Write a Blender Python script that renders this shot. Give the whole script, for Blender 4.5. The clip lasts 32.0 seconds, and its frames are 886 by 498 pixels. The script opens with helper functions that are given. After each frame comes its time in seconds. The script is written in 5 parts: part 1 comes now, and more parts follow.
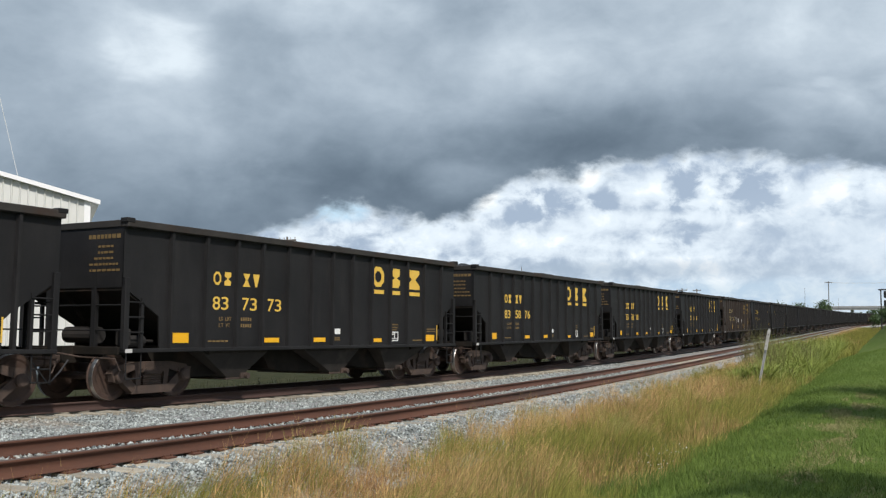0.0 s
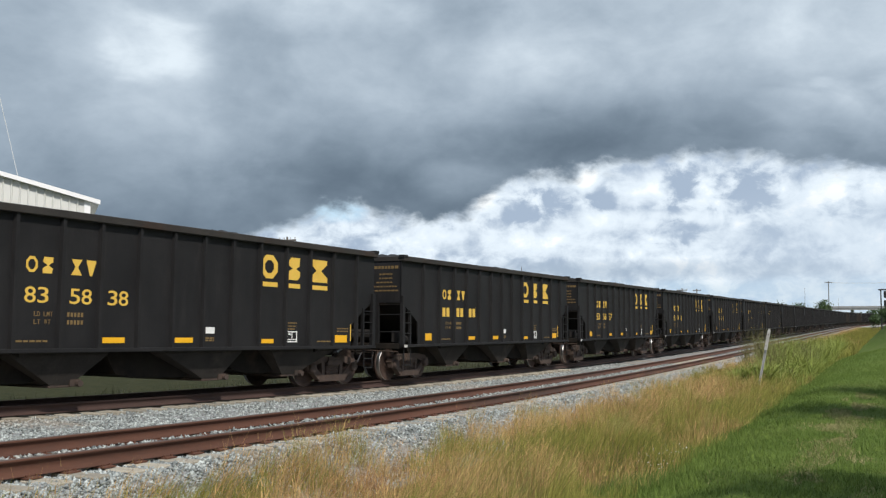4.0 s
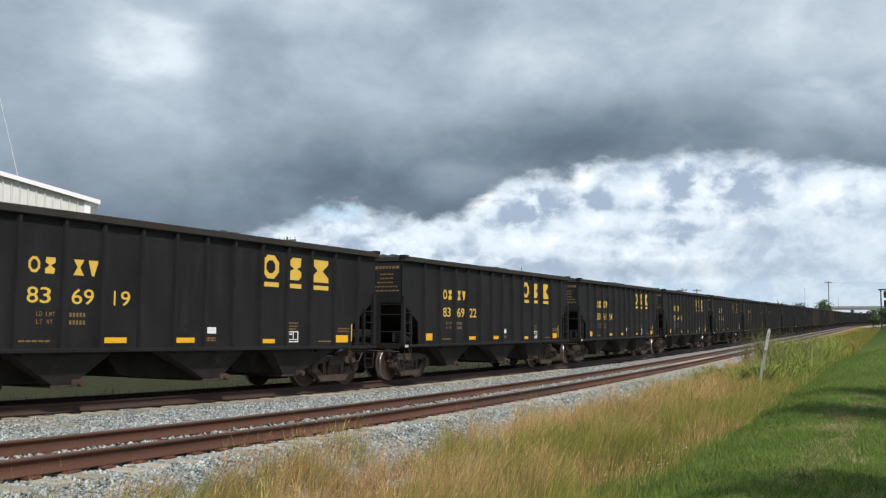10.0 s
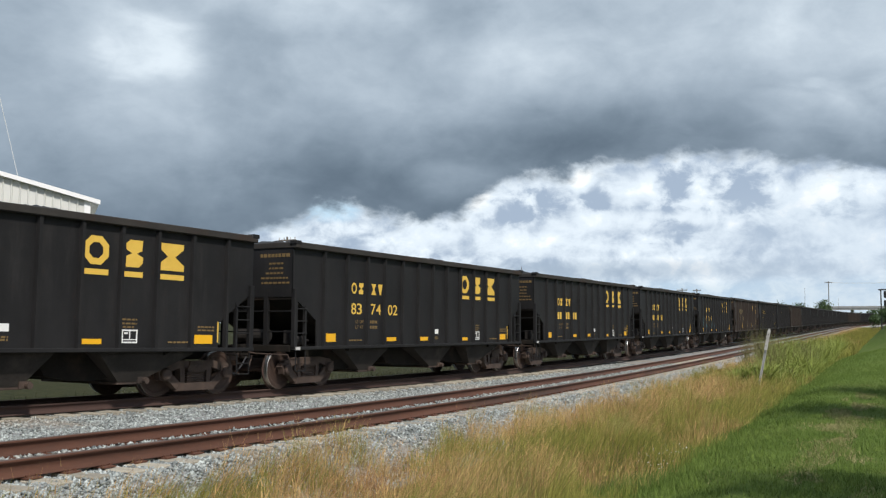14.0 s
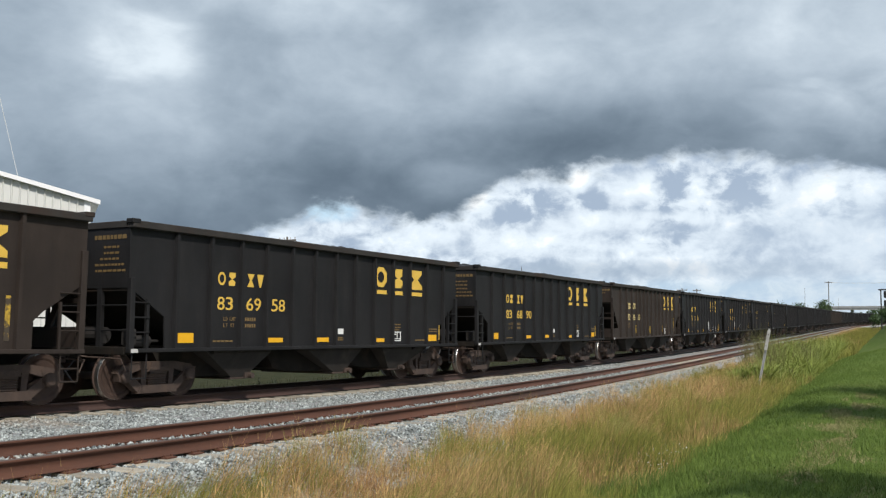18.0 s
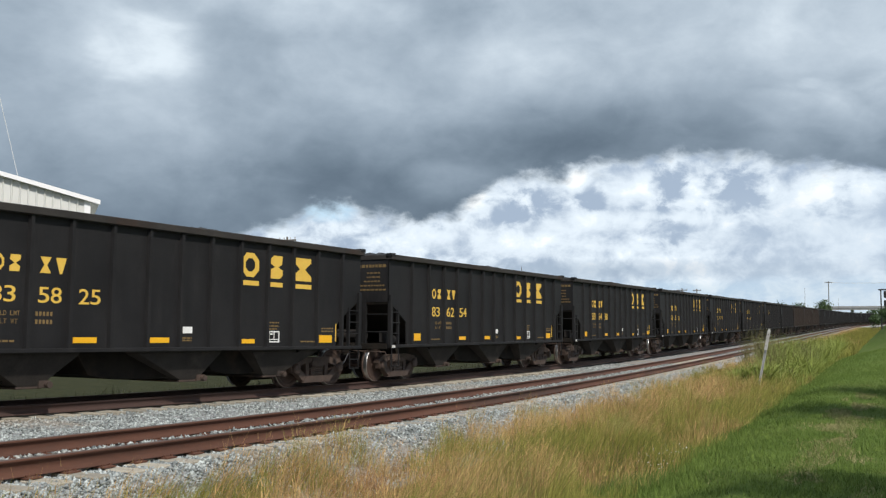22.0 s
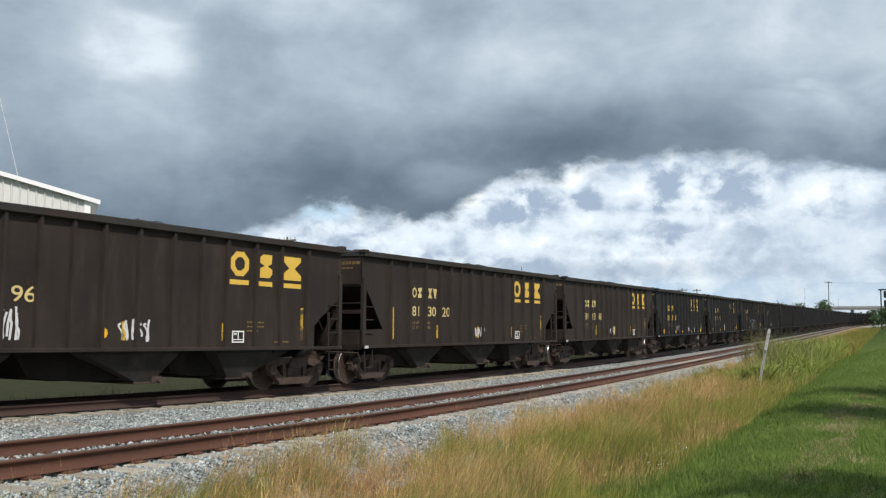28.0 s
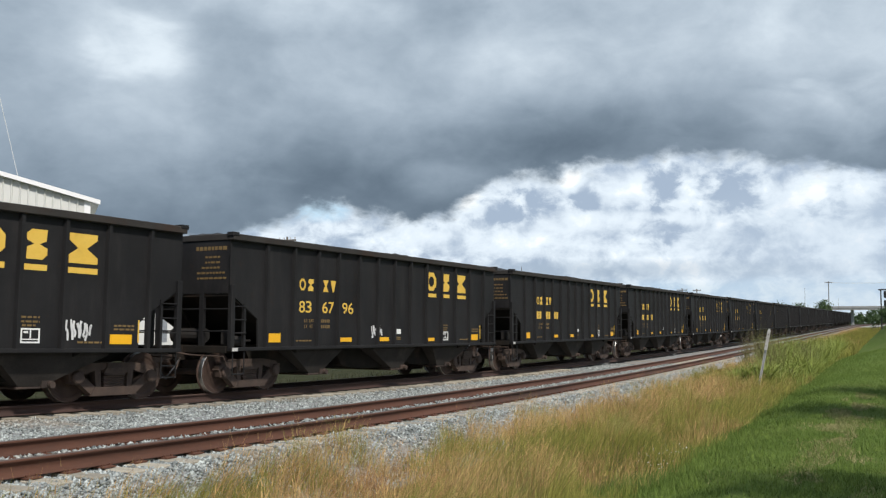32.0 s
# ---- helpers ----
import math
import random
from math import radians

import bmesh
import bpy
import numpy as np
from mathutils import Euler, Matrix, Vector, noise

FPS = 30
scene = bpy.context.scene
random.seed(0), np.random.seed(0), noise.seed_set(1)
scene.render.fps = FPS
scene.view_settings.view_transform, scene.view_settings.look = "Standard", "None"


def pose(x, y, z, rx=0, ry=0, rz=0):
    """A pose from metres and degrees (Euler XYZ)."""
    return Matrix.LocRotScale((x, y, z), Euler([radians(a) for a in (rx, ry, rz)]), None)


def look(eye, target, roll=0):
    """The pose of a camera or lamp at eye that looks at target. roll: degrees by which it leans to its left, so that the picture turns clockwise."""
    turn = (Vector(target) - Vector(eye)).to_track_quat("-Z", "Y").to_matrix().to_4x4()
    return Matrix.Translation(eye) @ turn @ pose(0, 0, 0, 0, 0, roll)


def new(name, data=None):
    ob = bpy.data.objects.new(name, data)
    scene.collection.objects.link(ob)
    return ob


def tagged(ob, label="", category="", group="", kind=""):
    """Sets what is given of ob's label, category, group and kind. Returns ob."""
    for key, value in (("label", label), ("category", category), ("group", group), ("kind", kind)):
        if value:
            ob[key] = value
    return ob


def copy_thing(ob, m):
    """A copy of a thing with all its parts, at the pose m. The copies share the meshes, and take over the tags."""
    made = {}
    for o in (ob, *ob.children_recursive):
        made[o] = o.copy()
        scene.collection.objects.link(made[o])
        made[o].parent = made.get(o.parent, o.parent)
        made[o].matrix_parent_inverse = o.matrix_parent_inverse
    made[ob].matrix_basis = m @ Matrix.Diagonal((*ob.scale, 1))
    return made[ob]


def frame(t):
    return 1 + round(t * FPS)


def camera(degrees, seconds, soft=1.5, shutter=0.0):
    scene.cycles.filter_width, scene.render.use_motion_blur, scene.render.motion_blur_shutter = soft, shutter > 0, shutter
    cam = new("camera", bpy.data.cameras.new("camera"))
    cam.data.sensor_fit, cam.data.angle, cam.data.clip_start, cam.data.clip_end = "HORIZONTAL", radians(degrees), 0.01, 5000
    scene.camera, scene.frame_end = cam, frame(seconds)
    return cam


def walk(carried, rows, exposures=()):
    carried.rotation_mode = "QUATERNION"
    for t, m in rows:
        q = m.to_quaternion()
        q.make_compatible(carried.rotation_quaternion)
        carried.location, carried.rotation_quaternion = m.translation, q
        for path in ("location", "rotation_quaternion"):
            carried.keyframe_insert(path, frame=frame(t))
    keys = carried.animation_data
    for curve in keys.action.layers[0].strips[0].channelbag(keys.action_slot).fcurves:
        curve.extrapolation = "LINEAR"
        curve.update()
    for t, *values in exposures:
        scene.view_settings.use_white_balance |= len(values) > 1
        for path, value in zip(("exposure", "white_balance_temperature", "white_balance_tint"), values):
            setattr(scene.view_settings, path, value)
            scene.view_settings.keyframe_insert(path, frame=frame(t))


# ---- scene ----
from mathutils.geometry import tessellate_polygon

# ---- camera: a tripod beside the line, x runs along the track, y across it ----
EYE = (0.0, 0.0, 1.987)
YAW, TILT = 0.432, 0.0751
cam = camera(49.0, 32.0, soft=1.3, shutter=0.0)
AIM = (EYE[0] + math.cos(TILT) * math.cos(YAW), EYE[1] + math.cos(TILT) * math.sin(YAW), EYE[2] + math.sin(TILT))
walk(cam, [(0.0, look(EYE, AIM)), (32.0, look(EYE, AIM))], exposures=[(0.0, 0.0), (32.0, 0.0)])

# ---- world and sun ----
SUN_DIR = Vector((-0.44, -0.50, 0.745)).normalized()
world = bpy.data.worlds.new("sky")
scene.world = world
world.use_nodes = True
wn = world.node_tree.nodes
wl = world.node_tree.links
wn.clear()
sky = wn.new("ShaderNodeTexSky")
sky.sky_type = "NISHITA"
sky.sun_disc = False
sky.sun_elevation = math.asin(SUN_DIR.z)
sky.sun_rotation = math.atan2(SUN_DIR.x, SUN_DIR.y)
bg = wn.new("ShaderNodeBackground")
bg.inputs["Strength"].default_value = 0.10
wo = wn.new("ShaderNodeOutputWorld")
wl.new(sky.outputs[0], bg.inputs[0])
wl.new(bg.outputs[0], wo.inputs[0])
sun = new("sun", bpy.data.lights.new("sun", "SUN"))
sun.data.energy = 3.9
sun.data.angle = radians(2.2)
sun.data.color = (1.0, 0.95, 0.87)
sun.matrix_basis = look(SUN_DIR * 50, (0, 0, 0))


# ---- node helpers ----
class V:
    """A value in a node tree, with arithmetic."""

    def __init__(self, tree, out):
        self.tree, self.out = tree, out

    def op(self, kind, other=None, third=None):
        n = self.tree.nodes.new("ShaderNodeMath")
        n.operation = kind
        for k, v in enumerate((self, other, third)):
            if isinstance(v, V):
                self.tree.links.new(v.out, n.inputs[k])
            elif v is not None:
                n.inputs[k].default_value = v
        return V(self.tree, n.outputs[0])

    def __add__(self, o): return self.op("ADD", o)
    def __sub__(self, o): return self.op("SUBTRACT", o)
    def __mul__(self, o): return self.op("MULTIPLY", o)
    def __truediv__(self, o): return self.op("DIVIDE", o)

    def smooth(self, a, b, lo=0.0, hi=1.0):
        n = self.tree.nodes.new("ShaderNodeMapRange")
        n.interpolation_type = "SMOOTHSTEP"
        for k, v in enumerate((self, a, b, lo, hi)):
            if isinstance(v, V):
                self.tree.links.new(v.out, n.inputs[k])
            else:
                n.inputs[k].default_value = v
        return V(self.tree, n.outputs[0])


def noise_node(tree, scale, detail=4.0, rough=0.55, vec=None, stretch=None, offset=(0, 0, 0), distort=0.0):
    n = tree.nodes.new("ShaderNodeTexNoise")
    n.inputs["Scale"].default_value = scale
    n.inputs["Detail"].default_value = detail
    n.inputs["Roughness"].default_value = rough
    n.inputs["Distortion"].default_value = distort
    if vec is None:
        tc = tree.nodes.new("ShaderNodeTexCoord")
        vec = tc.outputs["Object"]
    if stretch or any(offset):
        m = tree.nodes.new("ShaderNodeMapping")
        m.inputs["Scale"].default_value = stretch or (1, 1, 1)
        m.inputs["Location"].default_value = offset
        tree.links.new(vec, m.inputs[0])
        vec = m.outputs[0]
    tree.links.new(vec, n.inputs["Vector"])
    return V(tree, n.outputs[0])


def blend(tree, fac, a, b, kind="MIX"):
    n = tree.nodes.new("ShaderNodeMix")
    n.data_type = "RGBA"
    n.blend_type = kind
    ins = [s for s in n.inputs if s.enabled]
    for s, v in zip(ins, (fac, a, b)):
        if isinstance(v, V):
            tree.links.new(v.out, s)
        elif isinstance(v, (int, float)):
            s.default_value = v
        elif isinstance(v, tuple):
            s.default_value = (*v, 1.0)
        else:
            tree.links.new(v, s)
    return [s for s in n.outputs if s.enabled][0]


def material(name, a, b, scale=3.0, fine=40.0, rough=0.7, metal=0.0, bump=0.2, bump_dist=0.01, stretch=None, stain=None,
             stain_scale=0.7, stain_at=(0.5, 0.7), per_object=0.0, per_island=0.0, spec=0.5):
    """Two tones mixed by coarse and fine noise, an optional stain tone, fine relief."""
    m = bpy.data.materials.new(name)
    m.use_nodes = True
    t = m.node_tree
    p = t.nodes["Principled BSDF"]
    big = noise_node(t, scale, 5.0, 0.6, stretch=stretch)
    small = noise_node(t, fine, 3.0, 0.6, stretch=stretch)
    f = (big.smooth(0.3, 0.7) * 0.6) + (small.smooth(0.3, 0.7) * 0.4)
    col = blend(t, f, a, b)
    if stain:
        s = noise_node(t, stain_scale, 6.0, 0.65, stretch=stretch, offset=(7.3, 2.1, 4.4)).smooth(*stain_at)
        col = blend(t, s, col, stain)
    if per_object or per_island:
        src = t.nodes.new("ShaderNodeObjectInfo").outputs["Random"] if per_object else t.nodes.new("ShaderNodeNewGeometry").outputs["Random Per Island"]
        amount = per_object or per_island
        r = V(t, src) * (2 * amount) + (1 - amount)
        h = t.nodes.new("ShaderNodeHueSaturation")
        t.links.new(r.out, h.inputs["Value"])
        t.links.new(col, h.inputs["Color"])
        col = h.outputs[0]
    t.links.new(col, p.inputs["Base Color"])
    rr = small * 0.2 + (rough - 0.1)
    t.links.new(rr.out, p.inputs["Roughness"])
    p.inputs["Metallic"].default_value = metal
    p.inputs["Specular IOR Level"].default_value = spec
    if bump:
        bn = t.nodes.new("ShaderNodeBump")
        bn.inputs["Strength"].default_value = bump
        bn.inputs["Distance"].default_value = bump_dist
        t.links.new((small * 0.6 + big * 0.4).out, bn.inputs["Height"])
        t.links.new(bn.outputs[0], p.inputs["Normal"])
    return m


M = {}
def car_paint(name, a, b, dust, rust):
    """Old flat car paint: broad tone, upright streaks, dust and rust spots, dented sheet."""
    m = bpy.data.materials.new(name)
    m.use_nodes = True
    t = m.node_tree
    p = t.nodes["Principled BSDF"]
    rnd = V(t, t.nodes.new("ShaderNodeObjectInfo").outputs["Random"])
    broad = noise_node(t, 0.55, 5.0, 0.6)
    streak = noise_node(t, 1.0, 6.0, 0.7, stretch=(3.0, 1.5, 0.5), offset=(3, 1, 2))
    fine = noise_node(t, 38.0, 4.0, 0.7)
    spots = noise_node(t, 2.6, 8.0, 0.7, offset=(9, 4, 1))
    dent = noise_node(t, 1.3, 2.0, 0.4, offset=(5, 5, 8))
    col = blend(t, (broad * 0.6 + streak * 0.4).smooth(0.36, 0.64), a, b)
    col = blend(t, (streak + (rnd - 0.5) * 0.12).smooth(0.52, 0.78) * 0.42, col, dust)
    col = blend(t, (spots + (rnd - 0.5) * 0.1).smooth(0.62, 0.74) * 0.55, col, rust)
    col = blend(t, fine.smooth(0.55, 0.8) * 0.25, col, dust)
    t.links.new(col, p.inputs["Base Color"])
    t.links.new((fine * 0.25 + streak * 0.25 + 0.42).out, p.inputs["Roughness"])
    p.inputs["Specular IOR Level"].default_value = 0.22
    bn = t.nodes.new("ShaderNodeBump")
    bn.inputs["Strength"].default_value = 0.35
    bn.inputs["Distance"].default_value = 0.05
    t.links.new((dent + fine * 0.06).out, bn.inputs["Height"])
    t.links.new(bn.outputs[0], p.inputs["Normal"])
    return m


M["black"] = car_paint("black_car_paint", (0.0112, 0.0109, 0.0116), (0.0190, 0.0184, 0.0190), (0.032, 0.0295, 0.0285), (0.024, 0.017, 0.013))
M["brown"] = car_paint("weathered_brown_black_paint", (0.0240, 0.0182, 0.0152), (0.040, 0.0298, 0.0245), (0.058, 0.044, 0.036), (0.056, 0.033, 0.022))
M["chord"] = material("dusty_top_chord_paint", (0.020, 0.019, 0.018), (0.045, 0.040, 0.036), 1.2, 30, 0.75, stain=(0.04, 0.026, 0.02), spec=0.25, bump=0.2)
M["under"] = material("grimy_underframe", (0.010, 0.009, 0.008), (0.020, 0.017, 0.014), 2.0, 30, 0.9, stain=(0.035, 0.025, 0.019), bump=0.3, spec=0.15)
M["bay"] = material("dusty_hopper_steel", (0.021, 0.0185, 0.017), (0.041, 0.036, 0.032), 1.6, 30, 0.85, stain=(0.062, 0.052, 0.044), stain_scale=1.1, stain_at=(0.52, 0.78), bump=0.3, spec=0.2)
M["faded_reflector"] = material("dirty_faded_reflector", (0.42, 0.27, 0.03), (0.66, 0.42, 0.04), 4.0, 40, 0.6, stain=(0.06, 0.045, 0.03), stain_scale=3.0, stain_at=(0.52, 0.62), bump=0.02)
M["tank"] = material("grey_brake_tank_paint", (0.018, 0.017, 0.017), (0.034, 0.031, 0.029), 3.0, 30, 0.8, stain=(0.04, 0.03, 0.024), bump=0.2, spec=0.25)
M["truck"] = material("rusty_cast_steel", (0.038, 0.026, 0.021), (0.086, 0.056, 0.042), 4.0, 40, 0.8, stain=(0.03, 0.021, 0.017), bump=0.35)
M["wheel"] = material("rusty_wheel_steel", (0.040, 0.025, 0.019), (0.078, 0.046, 0.034), 4.0, 40, 0.72, metal=0.2, bump=0.2)
M["tread"] = material("polished_wheel_tread", (0.42, 0.41, 0.40), (0.56, 0.55, 0.53), 4.0, 40, 0.35, metal=1.0, bump=0.05)
M["coal"] = material("coal", (0.008, 0.008, 0.009), (0.03, 0.03, 0.032), 3.0, 30, 0.6, bump=1.0, bump_dist=0.05)
M["yellow"] = material("yellow_stencil_paint", (0.67, 0.415, 0.055), (0.75, 0.495, 0.09), 2.0, 60, 0.7, stain=(0.45, 0.27, 0.06), stain_scale=1.5, stain_at=(0.55, 0.8), bump=0.05)
M["pale_yellow"] = material("pale_yellow_stencil_paint", (0.60, 0.47, 0.19), (0.68, 0.55, 0.25), 2.0, 60, 0.7, stain=(0.4, 0.3, 0.13), stain_scale=1.5, stain_at=(0.55, 0.8), bump=0.05)
M["dull_yellow"] = material("faded_yellow_stencil", (0.14, 0.09, 0.032), (0.2, 0.13, 0.048), 2.0, 60, 0.8, bump=0.05)
M["reflector"] = material("yellow_reflector", (0.78, 0.40, 0.01), (0.86, 0.46, 0.015), 3.0, 60, 0.4, bump=0.02)
M["white"] = material("white_stencil_paint", (0.7, 0.7, 0.68), (0.82, 0.82, 0.8), 3.0, 60, 0.6, bump=0.05)
M["white_trim"] = material("white_painted_trim", (0.82, 0.82, 0.82), (0.87, 0.87, 0.87), 0.6, 12, 0.45, bump=0.03)
M["graffiti"] = material("white_spray_paint", (0.5, 0.5, 0.5), (0.7, 0.7, 0.7), 3.0, 60, 0.7, bump=0.03)
M["graffiti_grey"] = material("grey_spray_paint", (0.05, 0.05, 0.05), (0.16, 0.16, 0.16), 2.5, 30, 0.8, bump=0.03)
M["stem"] = material("dry_weed_stem", (0.10, 0.10, 0.04), (0.17, 0.155, 0.065), 0.6, 6, 0.8, bump=0.0, per_island=0.4, spec=0.2)
M["glass"] = material("dull_window_glass", (0.20, 0.22, 0.24), (0.27, 0.29, 0.31), 1.0, 9, 0.25, bump=0.02)
M["graffiti_teal"] = material("teal_spray_paint", (0.035, 0.085, 0.105), (0.065, 0.14, 0.165), 3.0, 60, 0.7, bump=0.03)
M["rail"] = material("rusty_rail_steel", (0.070, 0.028, 0.016), (0.116, 0.046, 0.026), 2.0, 40, 0.8, stretch=(0.2, 1, 1), stain=(0.05, 0.026, 0.018), bump=0.25)
# rail steel again, darkened to paint in the shade under the cars
M["shaded_rail"] = material("shade_darkened_rail_steel", (0.034, 0.019, 0.015), (0.060, 0.031, 0.024), 2.0, 40, 0.8, stretch=(0.2, 1, 1), stain=(0.03, 0.019, 0.016), bump=0.25)
M["rail_top"] = material("worn_rail_head", (0.09, 0.055, 0.042), (0.15, 0.10, 0.08), 2.0, 40, 0.55, metal=0.4, stretch=(0.1, 1, 1), bump=0.05)
M["tie"] = material("weathered_wood_tie", (0.25, 0.225, 0.18), (0.43, 0.39, 0.315), 2.0, 30, 0.9, stretch=(4, 0.6, 1), bump=0.6, bump_dist=0.02, per_object=0.25)
M["ballast"] = material("grey_ballast", (0.14, 0.145, 0.145), (0.38, 0.385, 0.38), 14.0, 34, 0.9, stain=(0.28, 0.24, 0.19), stain_scale=0.4, bump=1.0, bump_dist=0.05)
M["stone"] = material("crushed_granite", (0.155, 0.173, 0.168), (0.425, 0.455, 0.440), 5.0, 30, 0.9, stain=(0.30, 0.27, 0.23), stain_scale=0.4, stain_at=(0.52, 0.75), bump=0.4, per_island=0.5, spec=0.3)
M["metal_white"] = material("white_sheet_metal", (0.60, 0.60, 0.57), (0.66, 0.66, 0.63), 0.6, 12, 0.5, stain=(0.55, 0.54, 0.50), stain_scale=0.3, stain_at=(0.55, 0.85), bump=0.05)
M["post"] = material("weathered_white_post", (0.42, 0.41, 0.40), (0.58, 0.57, 0.55), 5.0, 40, 0.7, stain=(0.3, 0.27, 0.23), bump=0.2)
M["concrete"] = material("pale_concrete", (0.27, 0.27, 0.27), (0.35, 0.35, 0.35), 0.4, 6, 0.9, bump=0.2)
M["pole"] = material("grey_wood_pole", (0.11, 0.095, 0.08), (0.18, 0.16, 0.14), 2.0, 20, 0.9, bump=0.3)
M["dark_metal"] = material("dark_signal_steel", (0.02, 0.02, 0.022), (0.04, 0.04, 0.045), 2.0, 20, 0.6, bump=0.1)
M["leaf"] = material("tree_leaf", (0.03, 0.06, 0.018), (0.065, 0.115, 0.03), 0.6, 8, 0.6, bump=0.1, per_island=0.3)
# olive weed leaf, lowered in tone for the shade behind the train
M["shaded_weed"] = material("shade_toned_weed_leaf", (0.022, 0.027, 0.009), (0.045, 0.046, 0.018), 0.6, 8, 0.7, bump=0.1, per_island=0.3)
M["bark"] = material("bark", (0.06, 0.05, 0.04), (0.12, 0.1, 0.08), 4.0, 30, 0.9, bump=0.6)
M["blade_gold"] = material("dry_golden_grass", (0.32, 0.195, 0.078), (0.47, 0.315, 0.14), 0.6, 6, 0.8, bump=0.0, per_island=0.58, stain=(0.24, 0.24, 0.075), stain_scale=0.9, stain_at=(0.5, 0.65), spec=0.2)
M["blade_green"] = material("green_tall_grass", (0.120, 0.130, 0.022), (0.235, 0.220, 0.050), 0.6, 6, 0.75, bump=0.0, per_island=0.58, spec=0.2)
M["blade_lawn"] = material("mown_grass_blade", (0.078, 0.130, 0.022), (0.136, 0.190, 0.040), 0.35, 5, 0.75, bump=0.0, per_island=0.35, spec=0.2)
M["weed"] = material("broad_weed_leaf", (0.150, 0.195, 0.030), (0.29, 0.335, 0.066), 0.5, 6, 0.65, bump=0.1, per_island=0.3)
M["thatch"] = material("pale_straw_thatch", (0.24, 0.215, 0.10), (0.34, 0.30, 0.15), 0.6, 6, 0.85, bump=0.0, per_island=0.4, spec=0.2)
M["blade_rust"] = material("reddish_dry_grass", (0.20, 0.10, 0.045), (0.33, 0.19, 0.085), 0.8, 6, 0.8, bump=0.0, per_island=0.58, spec=0.2)
M["flower"] = material("white_flower", (0.65, 0.66, 0.62), (0.8, 0.8, 0.76), 5, 30, 0.7, bump=0.0)


# ---- mesh helpers ----
def box(bm, x0, x1, y0, y1, z0, z1, bevel=0.0):
    vs = [bm.verts.new((x, y, z)) for x in (x0, x1) for y in (y0, y1) for z in (z0, z1)]
    fs = [bm.faces.new([vs[i] for i in q]) for q in ((0, 1, 3, 2), (4, 6, 7, 5), (0, 4, 5, 1), (2, 3, 7, 6), (0, 2, 6, 4), (1, 5, 7, 3))]
    if bevel:
        es = list({e for f in fs for e in f.edges})
        bmesh.ops.bevel(bm, geom=es, offset=bevel, segments=1, affect="EDGES")
    return vs


def prism(bm, pts, lo, hi, axis="y"):
    """A closed outline, pushed out between lo and hi along one axis. pts are the two other coordinates, in order."""
    def at(p, w):
        return {"x": (w, p[0], p[1]), "y": (p[0], w, p[1]), "z": (p[0], p[1], w)}[axis]
    a = [bm.verts.new(at(p, lo)) for p in pts]
    b = [bm.verts.new(at(p, hi)) for p in pts]
    n = len(pts)
    for i in range(n):
        bm.faces.new((a[i], a[(i + 1) % n], b[(i + 1) % n], b[i]))
    for ring, w in ((a, lo), (b, hi)):
        for tri in tessellate_polygon([[Vector((p[0], p[1], 0)) for p in pts]]):
            bm.faces.new([ring[k] for k in tri])
    return a + b


def tube(bm, p, q, r0, r1=None, sides=8, caps=True):
    r1 = r0 if r1 is None else r1
    p, q = Vector(p), Vector(q)
    d = (q - p).normalized()
    s = d.orthogonal().normalized()
    u = d.cross(s)
    rings = []
    for c, r in ((p, r0), (q, r1)):
        rings.append([bm.verts.new(c + (s * math.cos(k * math.tau / sides) + u * math.sin(k * math.tau / sides)) * r) for k in range(sides)])
    for k in range(sides):
        bm.faces.new((rings[0][k], rings[0][(k + 1) % sides], rings[1][(k + 1) % sides], rings[1][k]))
    if caps:
        bm.faces.new(rings[0][::-1])
        bm.faces.new(rings[1])


def lathe(bm, profile, axis_point, sides=24):
    """Profile of (radius, y) turned round the y axis through axis_point."""
    ax, ay, az = axis_point
    rings = []
    for r, y in profile:
        rings.append([bm.verts.new((ax + r * math.cos(k * math.tau / sides), ay + y, az + r * math.sin(k * math.tau / sides))) for k in range(sides)])
    for a, b in zip(rings, rings[1:]):
        for k in range(sides):
            bm.faces.new((a[k], a[(k + 1) % sides], b[(k + 1) % sides], b[k]))
    bm.faces.new(rings[0][::-1])
    bm.faces.new(rings[-1])


def rope(bm, pts, r, sides=6):
    """One tube through several points."""
    rings = []
    for k, c in enumerate(pts):
        d = (Vector(pts[min(k + 1, len(pts) - 1)]) - Vector(pts[max(k - 1, 0)])).normalized()
        s = d.cross(Vector((0.21, 0.34, 0.92))).normalized()
        u = d.cross(s)
        rings.append([bm.verts.new(Vector(c) + (s * math.cos(j * math.tau / sides) + u * math.sin(j * math.tau / sides)) * r) for j in range(sides)])
    for a, b in zip(rings, rings[1:]):
        for j in range(sides):
            bm.faces.new((a[j], a[(j + 1) % sides], b[(j + 1) % sides], b[j]))
    bm.faces.new(rings[0][::-1])
    bm.faces.new(rings[-1])


def mesh_of(name, bm, mat):
    bmesh.ops.recalc_face_normals(bm, faces=bm.faces)
    me = bpy.data.meshes.new(name)
    bm.to_mesh(me)
    bm.free()
    me.materials.append(mat)
    return me


def part(name, bm, mat, parent, label=""):
    ob = new(name, mesh_of(name, bm, mat) if isinstance(bm, bmesh.types.BMesh) else bm)
    ob.parent = parent
    if label:
        ob["label"] = label
    return ob


